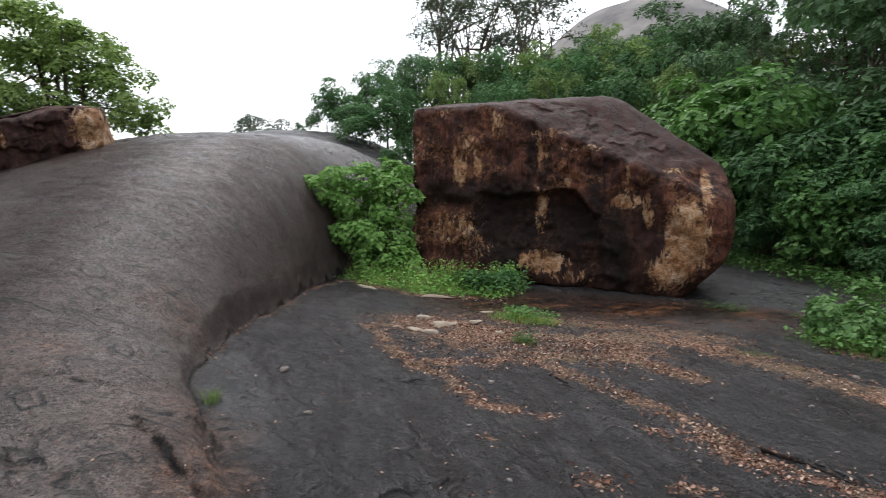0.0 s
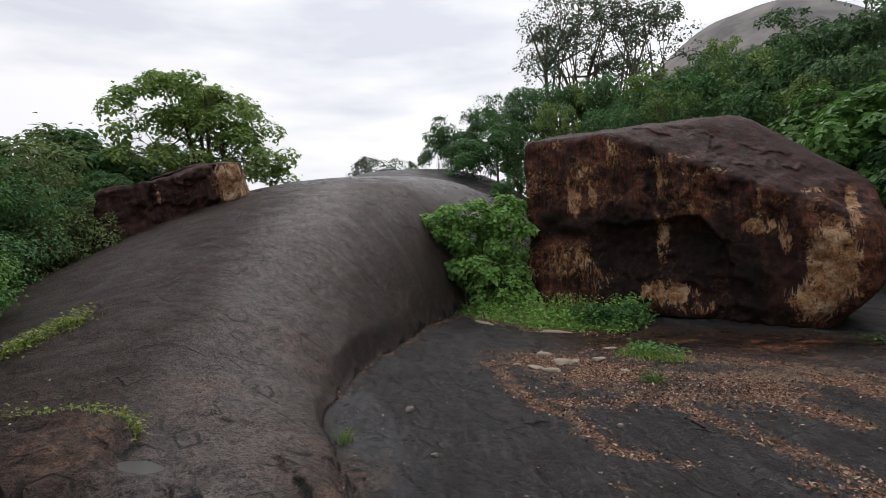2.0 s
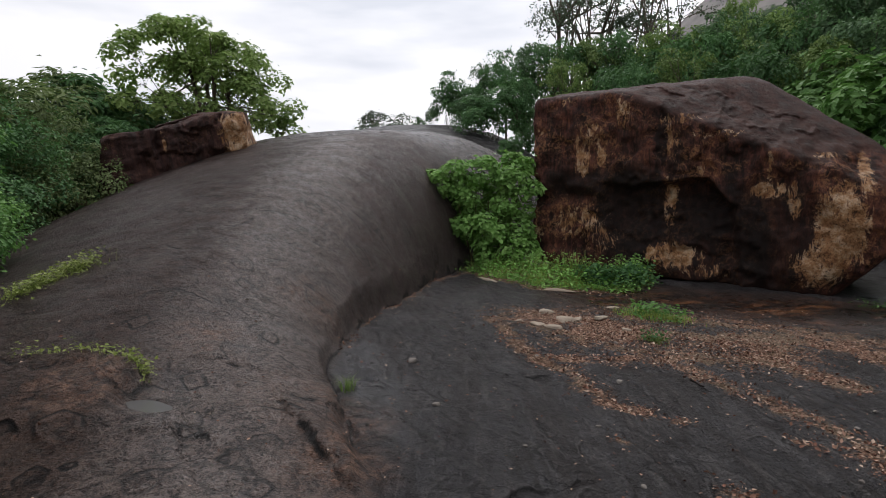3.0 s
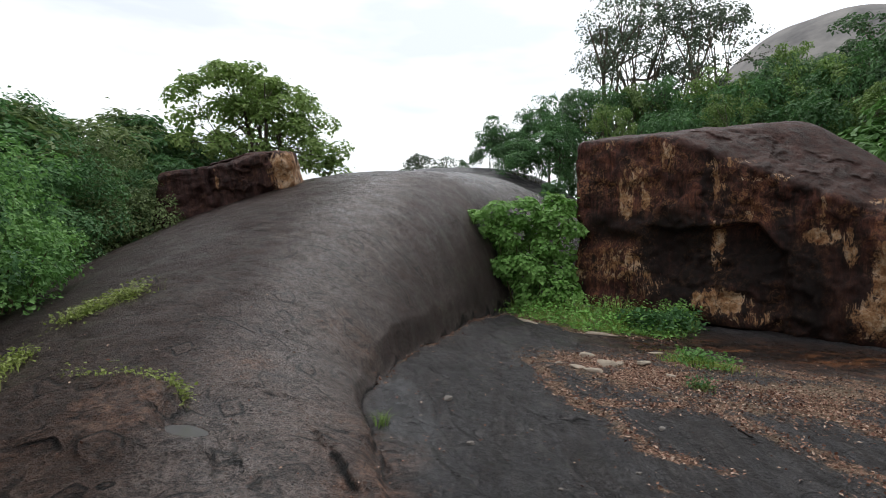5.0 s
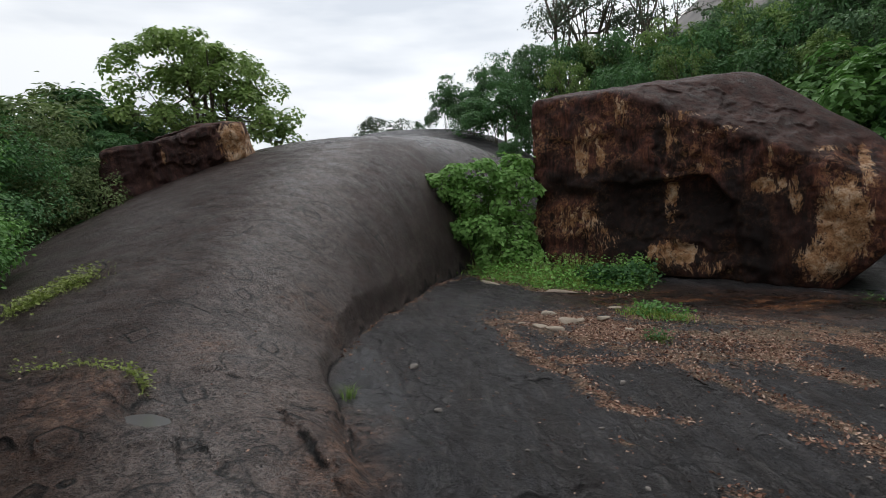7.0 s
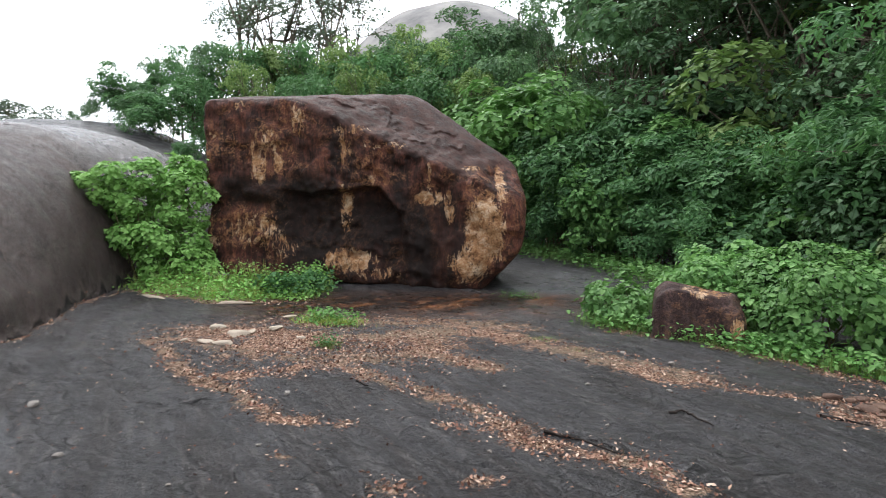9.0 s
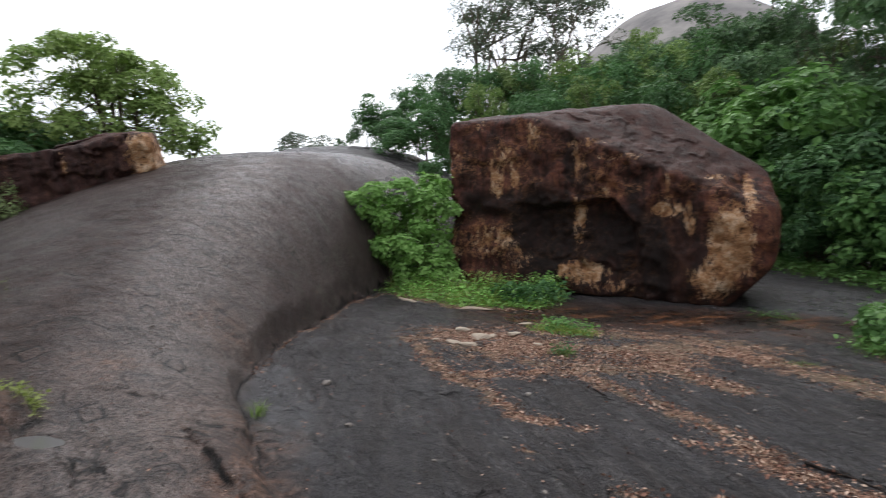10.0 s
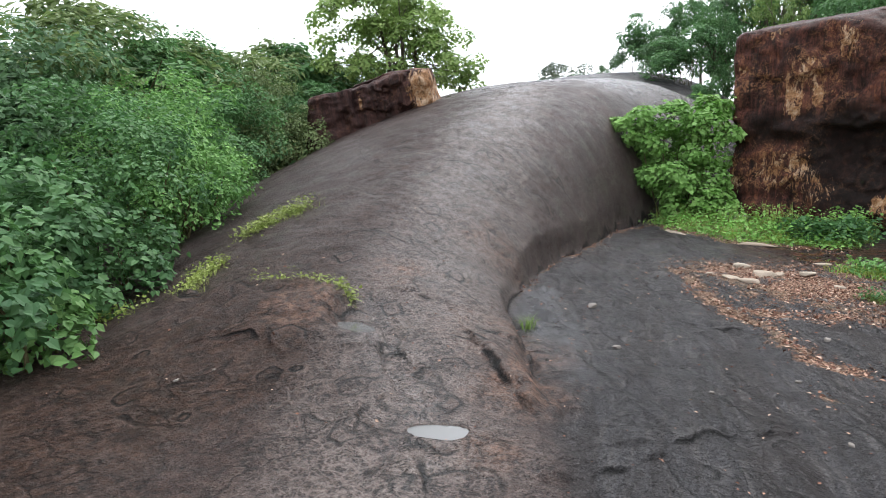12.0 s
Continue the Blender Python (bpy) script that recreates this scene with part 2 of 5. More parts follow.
    step = k.math("MULTIPLY", k.ramp(k.math("ADD", seam_d, 0.5), (0.496, 0.0), (0.504, 1.0)), seam_on)
    wob = k.n.new("ShaderNodeVectorMath")
    wob.operation = "MULTIPLY_ADD"
    nz = k.n.new("ShaderNodeTexNoise")
    nz.inputs["Scale"].default_value = 3.0
    nz.inputs["Detail"].default_value = 5
    k.l.new(k.pos, nz.inputs["Vector"])
    k.l.new(nz.outputs["Color"], wob.inputs[0])
    wob.inputs[1].default_value = (0.6, 0.6, 0.6)
    k.l.new(k.pos, wob.inputs[2])
    net = k.math("MULTIPLY", k.ramp(k.cells(15.0, "DISTANCE_TO_EDGE", wob.outputs[0]), (0.0, 1.0), (0.16, 0.0)), k.ramp(k.noise(4.0, 4, 0.6), (0.42, 0.0), (0.54, 1.0)))
    c = k.mix(k.math("MULTIPLY", k.math("MULTIPLY", net, k.math("MULTIPLY_ADD", k.attr("pale"), 0.7, c=0.16)), dome_m, True), c, (0.29, 0.235, 0.21))
    crack = k.math("MULTIPLY", k.ramp(k.cells(2.1, "DISTANCE_TO_EDGE", wob.outputs[0]), (0.0, 0.8), (0.02, 0.0)), k.ramp(k.noise(1.7, 3), (0.52, 0.0), (0.56, 1.0)), True)
    chip = k.math("MULTIPLY", k.ramp(k.cells(7.0, "DISTANCE_TO_EDGE", wob.outputs[0]), (0.0, 0.5), (0.05, 0.0)), k.ramp(k.noise(2.9, 4, 0.6), (0.57, 0.0), (0.62, 1.0)), True)
    crack = k.math("MAXIMUM", k.math("MAXIMUM", crack, chip), line)
    sheet = k.noise(2.6, 7, 0.6, stretch=(2.0, 0.6, 1.0, 24), warp=0.4)
    sheet_d = k.noise(3.4, 6, 0.58, stretch=(1.0, 1.4, 1.0, 10), warp=0.6)
    sheet = k.mix(dome_m, sheet, sheet_d)
    flaked = k.math("ADD", k.ramp(sheet, (0.44, 0.0), (0.452, 1.0)), k.ramp(sheet, (0.555, 0.0), (0.567, 1.0)))
    rim = k.ramp(sheet, (0.432, 0.0), (0.441, 0.8), (0.447, 0.0), (0.547, 0.0), (0.556, 0.8), (0.562, 0.0))
    rim = k.math("MULTIPLY", rim, k.ramp(k.noise(2.1, 3), (0.44, 0.0), (0.52, 1.0)))
    c = k.mix(rim, c, (0.01, 0.008, 0.008))
    c = k.mix(crack, c, (0.007, 0.006, 0.006))
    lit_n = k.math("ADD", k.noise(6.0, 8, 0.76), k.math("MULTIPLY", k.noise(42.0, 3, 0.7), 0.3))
    lit_n = k.math("SUBTRACT", k.math("MULTIPLY_ADD", k.attr("litter"), 0.42, c=lit_n), 0.5)
    lit = k.math("MULTIPLY", k.ramp(lit_n, (0.38, 0.0), (0.48, 1.0)), k.ramp(k.attr("litter"), (0.05, 0.0), (0.35, 1.0)), True)
    litter_col = k.ramp(k.cells(75.0, out="Color"), (0.2, (0.04, 0.02, 0.013)), (0.45, (0.23, 0.118, 0.075)), (0.7, (0.4, 0.235, 0.155)), (0.9, (0.6, 0.43, 0.31)))
    litter_col = k.mix(k.ramp(k.noise(1.1, 3), (0.45, 0.0), (0.6, 0.6)), litter_col, (0.23, 0.185, 0.13))
    lit = k.math("MULTIPLY", lit, k.ramp(k.noise(1.9, 6, 0.65, warp=0.5), (0.41, 0.15), (0.48, 1.0)), True)
    c = k.mix(lit, c, litter_col)
    wet = k.attr("wet")
    c = k.mix(k.math("MULTIPLY", wet, k.ramp(k.noise(4.0, 7, 0.7, stretch=(0.45, 1.7, 1, 20)), (0.5, 1.0), (0.7, 0.7))), c, k.ramp(k.noise(3.0, 7, 0.7, stretch=(0.5, 1.6, 1, 20)), (0.46, (0.012, 0.007, 0.005)), (0.54, (0.06, 0.022, 0.01)), (0.64, (0.24, 0.1, 0.042))))
    rough = k.math("ADD", k.ramp(k.noise(2.2, 7, 0.65), (0.4, 0.36), (0.6, 0.58)), k.math("MULTIPLY", lit, 0.4), True)
    rough = k.math("SUBTRACT", rough, k.math("MULTIPLY", k.math("MAXIMUM", k.math("MAXIMUM", k.attr("sheen"), wet), k.math("MULTIPLY", k.attr("pale"), 0.45)), 0.18), True)
    nrm = k.bump(k.math("ADD", k.math("MULTIPLY", k.math("MULTIPLY", skin, dome_m), k.math("MULTIPLY_ADD", k.attr("pale"), 0.5, c=0.2)), mid), 0.4, 0.03)
    nrm = k.bump(k.math("MULTIPLY", k.math("ADD", net, clot), k.math("MULTIPLY_ADD", k.attr("pale"), 0.7, c=0.3)), 0.9, 0.022, nrm)
    nrm = k.bump(flaked, 0.8, 0.01, nrm)
    nrm = k.bump(k.math("SUBTRACT", step, crack), 1.0, 0.016, nrm)
    nrm = k.bump(k.math("ADD", crust, k.math("ADD", k.math("MULTIPLY", grit, 0.6), k.math("MULTIPLY", lit, 0.8))), 0.9, 0.02, nrm)
    nrm = k.bump(k.math("ADD", grain, k.math("ADD", grit, fleck)), 1.0, 0.012, nrm)
    return k.done(c, rough, nrm, k.math("SUBTRACT", k.math("MULTIPLY_ADD", k.math("MAXIMUM", k.attr("sheen"), k.math("MULTIPLY", k.attr("pale"), 0.5)), 0.4, c=0.31), k.math("MULTIPLY", k.math("MAXIMUM", stain, k.attr("mound")), 0.2), True))


ROCK = granite_floor()


def boulder_material(name, runs_ramp):
    """Granite boulder: red-brown and black water stains, tan fresh patches; painted: face, dark, top, fresh."""
    k = Kit(name)
    runs = k.noise(2.4, 8, 0.76, stretch=(1.7, 1.7, 0.34), warp=0.5)
    drip = k.noise(9.0, 5, 0.65, stretch=(1.6, 1.6, 0.13), warp=0.3)
    blot = k.noise(1.7, 6, 0.62, warp=0.4)
    fine = k.noise(13.0, 7, 0.78, warp=0.6)
    chips = k.noise(42.0, 4, 0.7, warp=0.5)
    c = k.ramp(runs, *runs_ramp)
    c = k.mix(k.ramp(drip, (0.38, 0.7), (0.47, 0.0)), c, (0.018, 0.011, 0.009))
    speck = k.math("MULTIPLY", k.ramp(blot, (0.46, 0.0), (0.58, 1.0)), k.ramp(fine, (0.5, 0.0), (0.56, 1.0)))
    c = k.mix(k.math("MULTIPLY", k.math("MULTIPLY", speck, k.attr("face")), 0.55), c, k.ramp(chips, (0.4, (0.2, 0.075, 0.03)), (0.6, (0.52, 0.27, 0.13))))
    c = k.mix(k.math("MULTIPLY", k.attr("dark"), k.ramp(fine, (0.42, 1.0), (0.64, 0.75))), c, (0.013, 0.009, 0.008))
    top_c = k.ramp(k.noise(3.0, 8, 0.72), (0.4, (0.034, 0.018, 0.015)), (0.6, (0.09, 0.047, 0.039)))
    c = k.mix(k.attr("top"), c, top_c)
    fresh_n = k.math("MULTIPLY_ADD", k.math("SUBTRACT", k.noise(6.0, 8, 0.82, stretch=(1.5, 1.5, 0.45), warp=0.7), 0.5), 3.4, c=k.attr("fresh"))
    fresh = k.math("MULTIPLY", k.ramp(fresh_n, (0.47, 0.0), (0.53, 1.0)), k.ramp(k.attr("fresh"), (0.02, 0.0), (0.12, 1.0)))
    tan = k.ramp(k.noise(5.0, 8, 0.8), (0.38, (0.17, 0.07, 0.028)), (0.5, (0.42, 0.225, 0.11)), (0.62, (0.66, 0.48, 0.33)))
    c = k.mix(fresh, c, tan)
    c = k.mix(k.ramp(fine, (0.36, 0.85), (0.45, 0.0)), c, (0.016, 0.01, 0.008))
    c = k.mix(k.ramp(chips, (0.36, 0.7), (0.44, 0.0)), c, (0.016, 0.01, 0.008))
    nrm = k.bump(k.noise(4.0, 7, 0.65), 1.0, 0.06)
    nrm = k.bump(k.math("ADD", fine, k.math("MULTIPLY", chips, 0.35)), 1.0, 0.025, nrm)
    return k.done(c, k.ramp(k.noise(6.0, 4), (0.3, 0.5), (0.7, 0.8)), nrm, 0.18)


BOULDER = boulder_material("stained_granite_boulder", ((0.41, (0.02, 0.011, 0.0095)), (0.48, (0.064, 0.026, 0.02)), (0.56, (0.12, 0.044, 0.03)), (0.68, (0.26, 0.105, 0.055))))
DARK_ROCK = boulder_material("dark_maroon_rock", ((0.35, (0.026, 0.014, 0.014)), (0.5, (0.06, 0.034, 0.032)), (0.65, (0.12, 0.072, 0.062))))
RED_ROCK = boulder_material("dark_red_rock", ((0.38, (0.024, 0.013, 0.012)), (0.5, (0.056, 0.027, 0.024)), (0.64, (0.12, 0.058, 0.048))))


def plain_soil():
    k = Kit("forest_soil")
    c = k.ramp(k.noise(1.2, 6, 0.6), (0.3, (0.03, 0.035, 0.015)), (0.7, (0.07, 0.075, 0.03)))
    return k.done(c, 0.95, k.bump(k.noise(8.0, 5), 0.5, 0.1), 0.2)


SOIL = plain_soil()


# ---------------------------------------------------------------- the lie of the land
def smooth(a, b, x):
    t = np.clip((x - a) / (b - a), 0, 1)
    return t * t * (3 - 2 * t)


def lattice(x, y, seed):
    i, j = np.floor(x), np.floor(y)
    u, v = x - i, y - j
    u, v = u * u * (3 - 2 * u), v * v * (3 - 2 * v)

    def h(a, b):
        s = np.sin(a * 127.1 + b * 311.7 + seed * 74.7) * 43758.5453
        return s - np.floor(s)
    return (h(i, j) * (1 - u) + h(i + 1, j) * u) * (1 - v) + (h(i, j + 1) * (1 - u) + h(i + 1, j + 1) * u) * v - 0.5


def fbm(x, y, octaves=4, seed=0):
    z, a = 0.0, 1.0
    for o in range(octaves):
        z = z + a * lattice(x * 2 ** o + 17.3 * o, y * 2 ** o - 9.1 * o, seed + o)
        a *= 0.5
    return z


RIDGE_Y = (-6, 0, 2, 3, 4, 5, 6, 7, 9, 11, 13, 15, 18, 22, 27, 32, 40, 60)
RIDGE_Z = (-0.1, 0.02, 0.13, 0.32, 0.62, 0.95, 1.28, 1.6, 2.2, 2.75, 3.26, 3.56, 3.5, 3.9, 5.2, 6.1, 5.9, 4.5)
FOOT_Y = (0, 2.0, 3.4, 4.1, 5.0, 5.85, 7.0, 8.45, 10.2, 12.4, 15, 18, 24, 40)
FOOT_X = (0.3, -0.2, -0.6, -0.82, -1.12, -1.18, -1.09, -0.75, -0.38, 0.35, 2.9, 4.2, 5.5, 7.0)


def slab(x, y):
    """The open rock floor."""
    return 0.04 * np.minimum(y, 24) - 0.03 * np.clip(x, -6, 22)


def dome(x, y):
    """The whaleback: ridge height, steep rounded side to the right, easy side to the left."""
    h = np.interp(y, RIDGE_Y, RIDGE_Z)
    foot = np.interp(y, FOOT_Y, FOOT_X)
    crest = -2.0 - 0.02 * y
    rx = np.interp(y, (0, 3, 4.2, 5.2, 7, 10, 13), (-2.0, -2.3, -2.65, -2.85, -2.85, -2.55, -2.26))
    s = np.clip((foot - x) / (foot - rx), -0.6, 1)
    full = smooth(6.5, 11, y)
    sp = np.maximum(s, 0)
    lift = np.clip(0.15 + 0.16 * fbm(x * 1.1, y * 1.1, 3, 95), 0.06, 0.24)
    lip = lift * smooth(0, 0.06, sp + 0.05 * fbm(x * 3, y * 3, 4, 91)) + (1 - lift) * (1 - (1 - sp) ** 1.8)
    body = lip * (1 - full) + full * (1 - (1 - sp) ** 2.9) ** 0.72
    ff = slab(foot, y)
    top = h - 0.037 * (rx - crest) ** 2 * (1 + 0.08 * np.abs(rx - crest))
    right = ff + (top - ff) * np.where(s > 0, body, s * 0.9)
    left = h - 0.037 * (x - crest) ** 2 * (1 + 0.08 * np.abs(x - crest))
    z = np.where(x > rx, right, left)
    return z


def land(x, y):
    """Height of the ground, everywhere."""
    x, y = np.asarray(x, float), np.asarray(y, float)
    f = slab(x, y)
    low = np.minimum(0.04 * y - 0.35, 1.2 + 0.02 * y)
    d = np.maximum(dome(x, y), low)
    z = np.where(x < np.interp(y, FOOT_Y, FOOT_X) + 0.25, np.maximum(d, np.where(x > -2.0, f, low)), f)
    s = np.maximum(0, 0.3 * x + 0.95 * y - 21)
    climb = 9.0 * (1 - np.exp(-0.27 * s ** 2 / (s + 6) / 9.0)) * smooth(-9, 3, x)
    z = np.maximum(z, f + climb)
    z = z + 0.05 * fbm(x * 0.6, y * 0.6, 3, 5) + 0.012 * fbm(x * 4.1, y * 4.1, 3, 2)
    return z


def across(x, y, pts):
    """Signed distance from a bent line (positive on its left, walking along it) and how far along it lies in the stretch."""
    best, side = np.full(x.shape, 1e9), np.zeros(x.shape)
    for (ax, ay), (bx, by) in zip(pts[:-1], pts[1:]):
        dx, dy = bx - ax, by - ay
        t = np.clip(((x - ax) * dx + (y - ay) * dy) / (dx * dx + dy * dy), 0, 1)
        q = np.hypot(x - ax - t * dx, y - ay - t * dy)
        sg = np.sign(dx * (y - ay) - dy * (x - ax))
        side = np.where(q < best, sg, side)
        best = np.minimum(best, q)
    return best * side, best


LEDGES = (
    # line (high side on its left), height, reach back, softness at the ends
    (((-0.68, 3.13), (-0.79, 3.28), (-0.89, 3.41), (-1.04, 3.61)), -0.07, 0.2),
    (((0.52, 3.12), (0.34, 3.03), (0.23, 2.9), (0.08, 2.83)), -0.03, 0.3),
    (((-0.02, 2.62), (-0.1, 2.53), (-0.24, 2.47)), -0.03, 0.22),
    (((-3.3, 3.72), (-2.9, 3.86), (-2.5, 3.9), (-2.12, 3.82), (-1.95, 3.62)), -0.09, 0.8),
    (((2.72, 3.5), (3.04, 3.3), (3.14, 2.95)), 0.02, 0.3),
    (((4.0, 3.5), (4.08, 3.35), (4.16, 3.12)), 0.02, 0.25),
    (((0.5, 5.05), (0.82, 4.98)), 0.03, 0.25),
    (((1.9, 4.95), (2.05, 4.78)), 0.03, 0.2),
    (((-0.75, 4.6), (-0.52, 4.66)), 0.025, 0.2),
    (((-0.78, 3.95), (-0.6, 4.0)), 0.025, 0.2),
    (((-1.6, 3.2), (-1.45, 3.26), (-1.35, 3.2)), 0.03, 0.2),
    (((-1.7, 4.1), (-1.5, 4.13)), 0.025, 0.2),
    (((-2.7, 3.1), (-2.5, 3.18), (-2.35, 3.1)), 0.025, 0.2),
    (((-1.33, 2.4), (-1.39, 2.54), (-1.36, 2.68)), 0.02, 0.2),
    (((-0.84, 2.06), (-0.9, 2.2), (-0.99, 2.36)), 0.02, 0.15),
)
POOLS = tuple((px, py, ru, rv, turn, float(land(px, py)) + dz) for px, py, ru, rv, turn, dz in ((-1.87, 3.46, 0.19, 0.085, -32, 0.012), (-0.98, 2.58, 0.13, 0.085, 12, 0.0)))


def pool_mask(x, y, p, grow=1.0):
    a = radians(p[4])
    u = (x - p[0]) * math.cos(a) + (y - p[1]) * math.sin(a)
    v = -(x - p[0]) * math.sin(a) + (y - p[1]) * math.cos(a)
    return np.hypot(u / (p[2] * grow), v / (p[3] * grow)) + 0.55 * fbm(x * 8, y * 8, 2, 3)


def detailed(x, y):
    """The ground with its ledges, wrinkles and hollows."""
    z = land(x, y)
    for pts, amp, reach in LEDGES:
        wx = x + 0.05 * fbm(x * 7, y * 7, 2, 51)
        wy = y + 0.05 * fbm(x * 7, y * 7, 2, 52)
        sd, dist = across(wx, wy, pts)
        ends = np.minimum(np.hypot(wx - pts[0][0], wy - pts[0][1]), np.hypot(wx - pts[-1][0], wy - pts[-1][1]))
        hi = sd * (1 if amp > 0 else -1)
        z = z + abs(amp) * smooth(-0.02, 0.02, hi) * np.exp(-(dist / reach) ** 2) * smooth(0.0, 0.12, ends) * (dist < reach * 2.5)
    on = smooth(0.15, -0.15, x - np.interp(y, FOOT_Y, FOOT_X))
    wx, wy = x + 0.16 * fbm(x * 2.2, y * 2.2, 3, 61), y + 0.16 * fbm(x * 2.2, y * 2.2, 3, 62)
    crease = (1 - np.abs(2 * fbm(wx * 1.7, wy * 2.0, 2, 71))) ** 6
    scab = smooth(-0.1, 0.12, fbm(wx * 4.0 + 5, wy * 4.6, 2, 72))
    where = smooth(-0.35, 0.25, fbm(x * 0.8, y * 0.8, 2, 8))
    z = z - on * 0.016 * crease * where + on * 0.006 * scab + on * 0.012 * fbm(x * 6, y * 6, 1, 44)
    run = (1 - np.abs(2 * fbm((wx * 0.92 + wy * 0.4) * 4.5, (wy * 0.92 - wx * 0.4) * 0.9, 3, 81))) ** 3
    z = z - (1 - on) * (0.03 * run - 0.008 * scab * where) + (1 - on) * 0.007 * fbm(x * 7, y * 7, 1, 45)
    gap = x + 0.05 * fbm(x * 4, y * 4, 3, 92) - np.interp(y, FOOT_Y, FOOT_X)
    z = z - 0.07 * np.exp(-(gap / 0.035) ** 2) * smooth(3.2, 4.0, y) * smooth(13, 11, y) * (0.6 + fbm(x * 1.7, y * 1.7, 2, 93))
    for p in POOLS:
        q = pool_mask(x, y, p)
        z = np.where(q < 2.2, z + (p[5] + 0.004 - z) * smooth(2.1, 1.15, q), z)
        z = z - 0.03 * smooth(1.08, 0.98, q)
    return z


def ground_z(x, y):
    return float(detailed(np.array([x]), np.array([y]))[0])


# ---------------------------------------------------------------- mesh kit
def raw_mesh(name, verts, faces, mat, smooth_shade=False):
    """A mesh from arrays of equal-sided faces."""
    verts, faces = np.asarray(verts, np.float32), np.asarray(faces, np.int32)
    me = bpy.data.meshes.new(name)
    n, k = faces.shape
    me.vertices.add(len(verts))
    me.vertices.foreach_set("co", verts.ravel())
    me.loops.add(n * k)
    me.loops.foreach_set("vertex_index", faces.ravel())
    me.polygons.add(n)
    me.polygons.foreach_set("loop_start", np.arange(0, n * k, k, dtype=np.int32))
    me.polygons.foreach_set("loop_total", np.full(n, k, np.int32))
    me.polygons.foreach_set("use_smooth", np.full(n, smooth_shade))
    me.update(calc_edges=True)
    me.validate()
    me.materials.append(mat)
    return me


def paint(me, name, values):
    a = me.attributes.new(name, "FLOAT", "POINT")
    a.data.foreach_set("value", np.asarray(values, np.float32))


def part(name, me, parent=None, label="", m=None):
    ob = new(name, me)
    if parent:
        ob.parent = parent
    if m is not None:
        ob.matrix_basis = m
    if label:
        ob["label"] = label
    return ob


def grid_mesh(name, xs, ys, height, mat):
    X, Y = np.meshgrid(xs, ys)
    Z = height(X, Y)
    nx, ny = len(xs), len(ys)
    idx = np.arange(nx * ny).reshape(ny, nx)
    f = np.stack([idx[:-1, :-1], idx[:-1, 1:], idx[1:, 1:], idx[1:, :-1]], -1).reshape(-1, 4)
    return raw_mesh(name, np.stack([X, Y, Z], -1).reshape(-1, 3), f, mat, True), X.ravel(), Y.ravel()


def tubes(lines, sides=7):
    """Tapered tubes: lines of (points, radii). Gives verts and quads."""
    V, Q, base = [], [], 0
    for pts, rad in lines:
        pts = np.asarray(pts, float)
        for i, p in enumerate(pts):
            d = pts[min(i + 1, len(pts) - 1)] - pts[max(i - 1, 0)]
            d /= np.linalg.norm(d) + 1e-9
            a = np.cross(d, (0.31, 0.95, 0.1))
            a /= np.linalg.norm(a) + 1e-9
            b = np.cross(d, a)
            for s in range(sides):
                w = 2 * math.pi * s / sides
                V.append(p + rad[i] * (math.cos(w) * a + math.sin(w) * b))
        for i in range(len(pts) - 1):
            for s in range(sides):
                s2 = (s + 1) % sides
                Q.append((base + i * sides + s, base + i * sides + s2, base + (i + 1) * sides + s2, base + (i + 1) * sides + s))
        base += len(pts) * sides
    return np.array(V), np.array(Q)


LEAF_SHAPES = {
    "plain": (((0, 0, 0), (0.45, 0.3, 0.07), (1, 0, -0.06), (0.45, -0.3, 0.07)), ((0, 2, 1), (0, 3, 2))),
    "narrow": (((0, 0, 0), (0.45, 0.19, 0.04), (1, 0, -0.12), (0.45, -0.19, 0.04)), ((0, 2, 1), (0, 3, 2))),
    "oval": (((0, 0, 0), (0.28, 0.33, 0.08), (0.72, 0.25, 0.03), (1, 0, -0.1), (0.72, -0.25, 0.03), (0.28, -0.33, 0.08)), ((0, 3, 2, 1), (0, 5, 4, 3))),
    "heart": (((0.08, 0, 0), (-0.05, 0.3, 0.04), (0.4, 0.42, 0.06), (1, 0, -0.12), (0.4, -0.42, 0.06), (-0.05, -0.3, 0.04)), ((0, 3, 2, 1), (0, 5, 4, 3))),
}


def leaf_mesh(name, P, N, size, shape, mat, rng, droop=0.25):
    """One mesh of leaves at the places P, facing N."""
    n = len(P)
    tv, tf = (np.array(a) for a in LEAF_SHAPES[shape])
    N = N / (np.linalg.norm(N, axis=1, keepdims=True) + 1e-9)
    r = rng.normal(size=(n, 3))
    r[:, 2] -= droop * 2
    X = r - (r * N).sum(1, keepdims=True) * N
    X /= np.linalg.norm(X, axis=1, keepdims=True) + 1e-9
    Y = np.cross(N, X)
    s = size[:, None]
    V = P[:, None, :] + s[:, None, :] * (tv[None, :, 0, None] * X[:, None, :] + tv[None, :, 1, None] * Y[:, None, :] + tv[None, :, 2, None] * N[:, None, :])
    Fc = tf[None] + (np.arange(n) * len(tv))[:, None, None]
    return raw_mesh(name, V.reshape(-1, 3), Fc.reshape(-1, tf.shape[1]), mat)


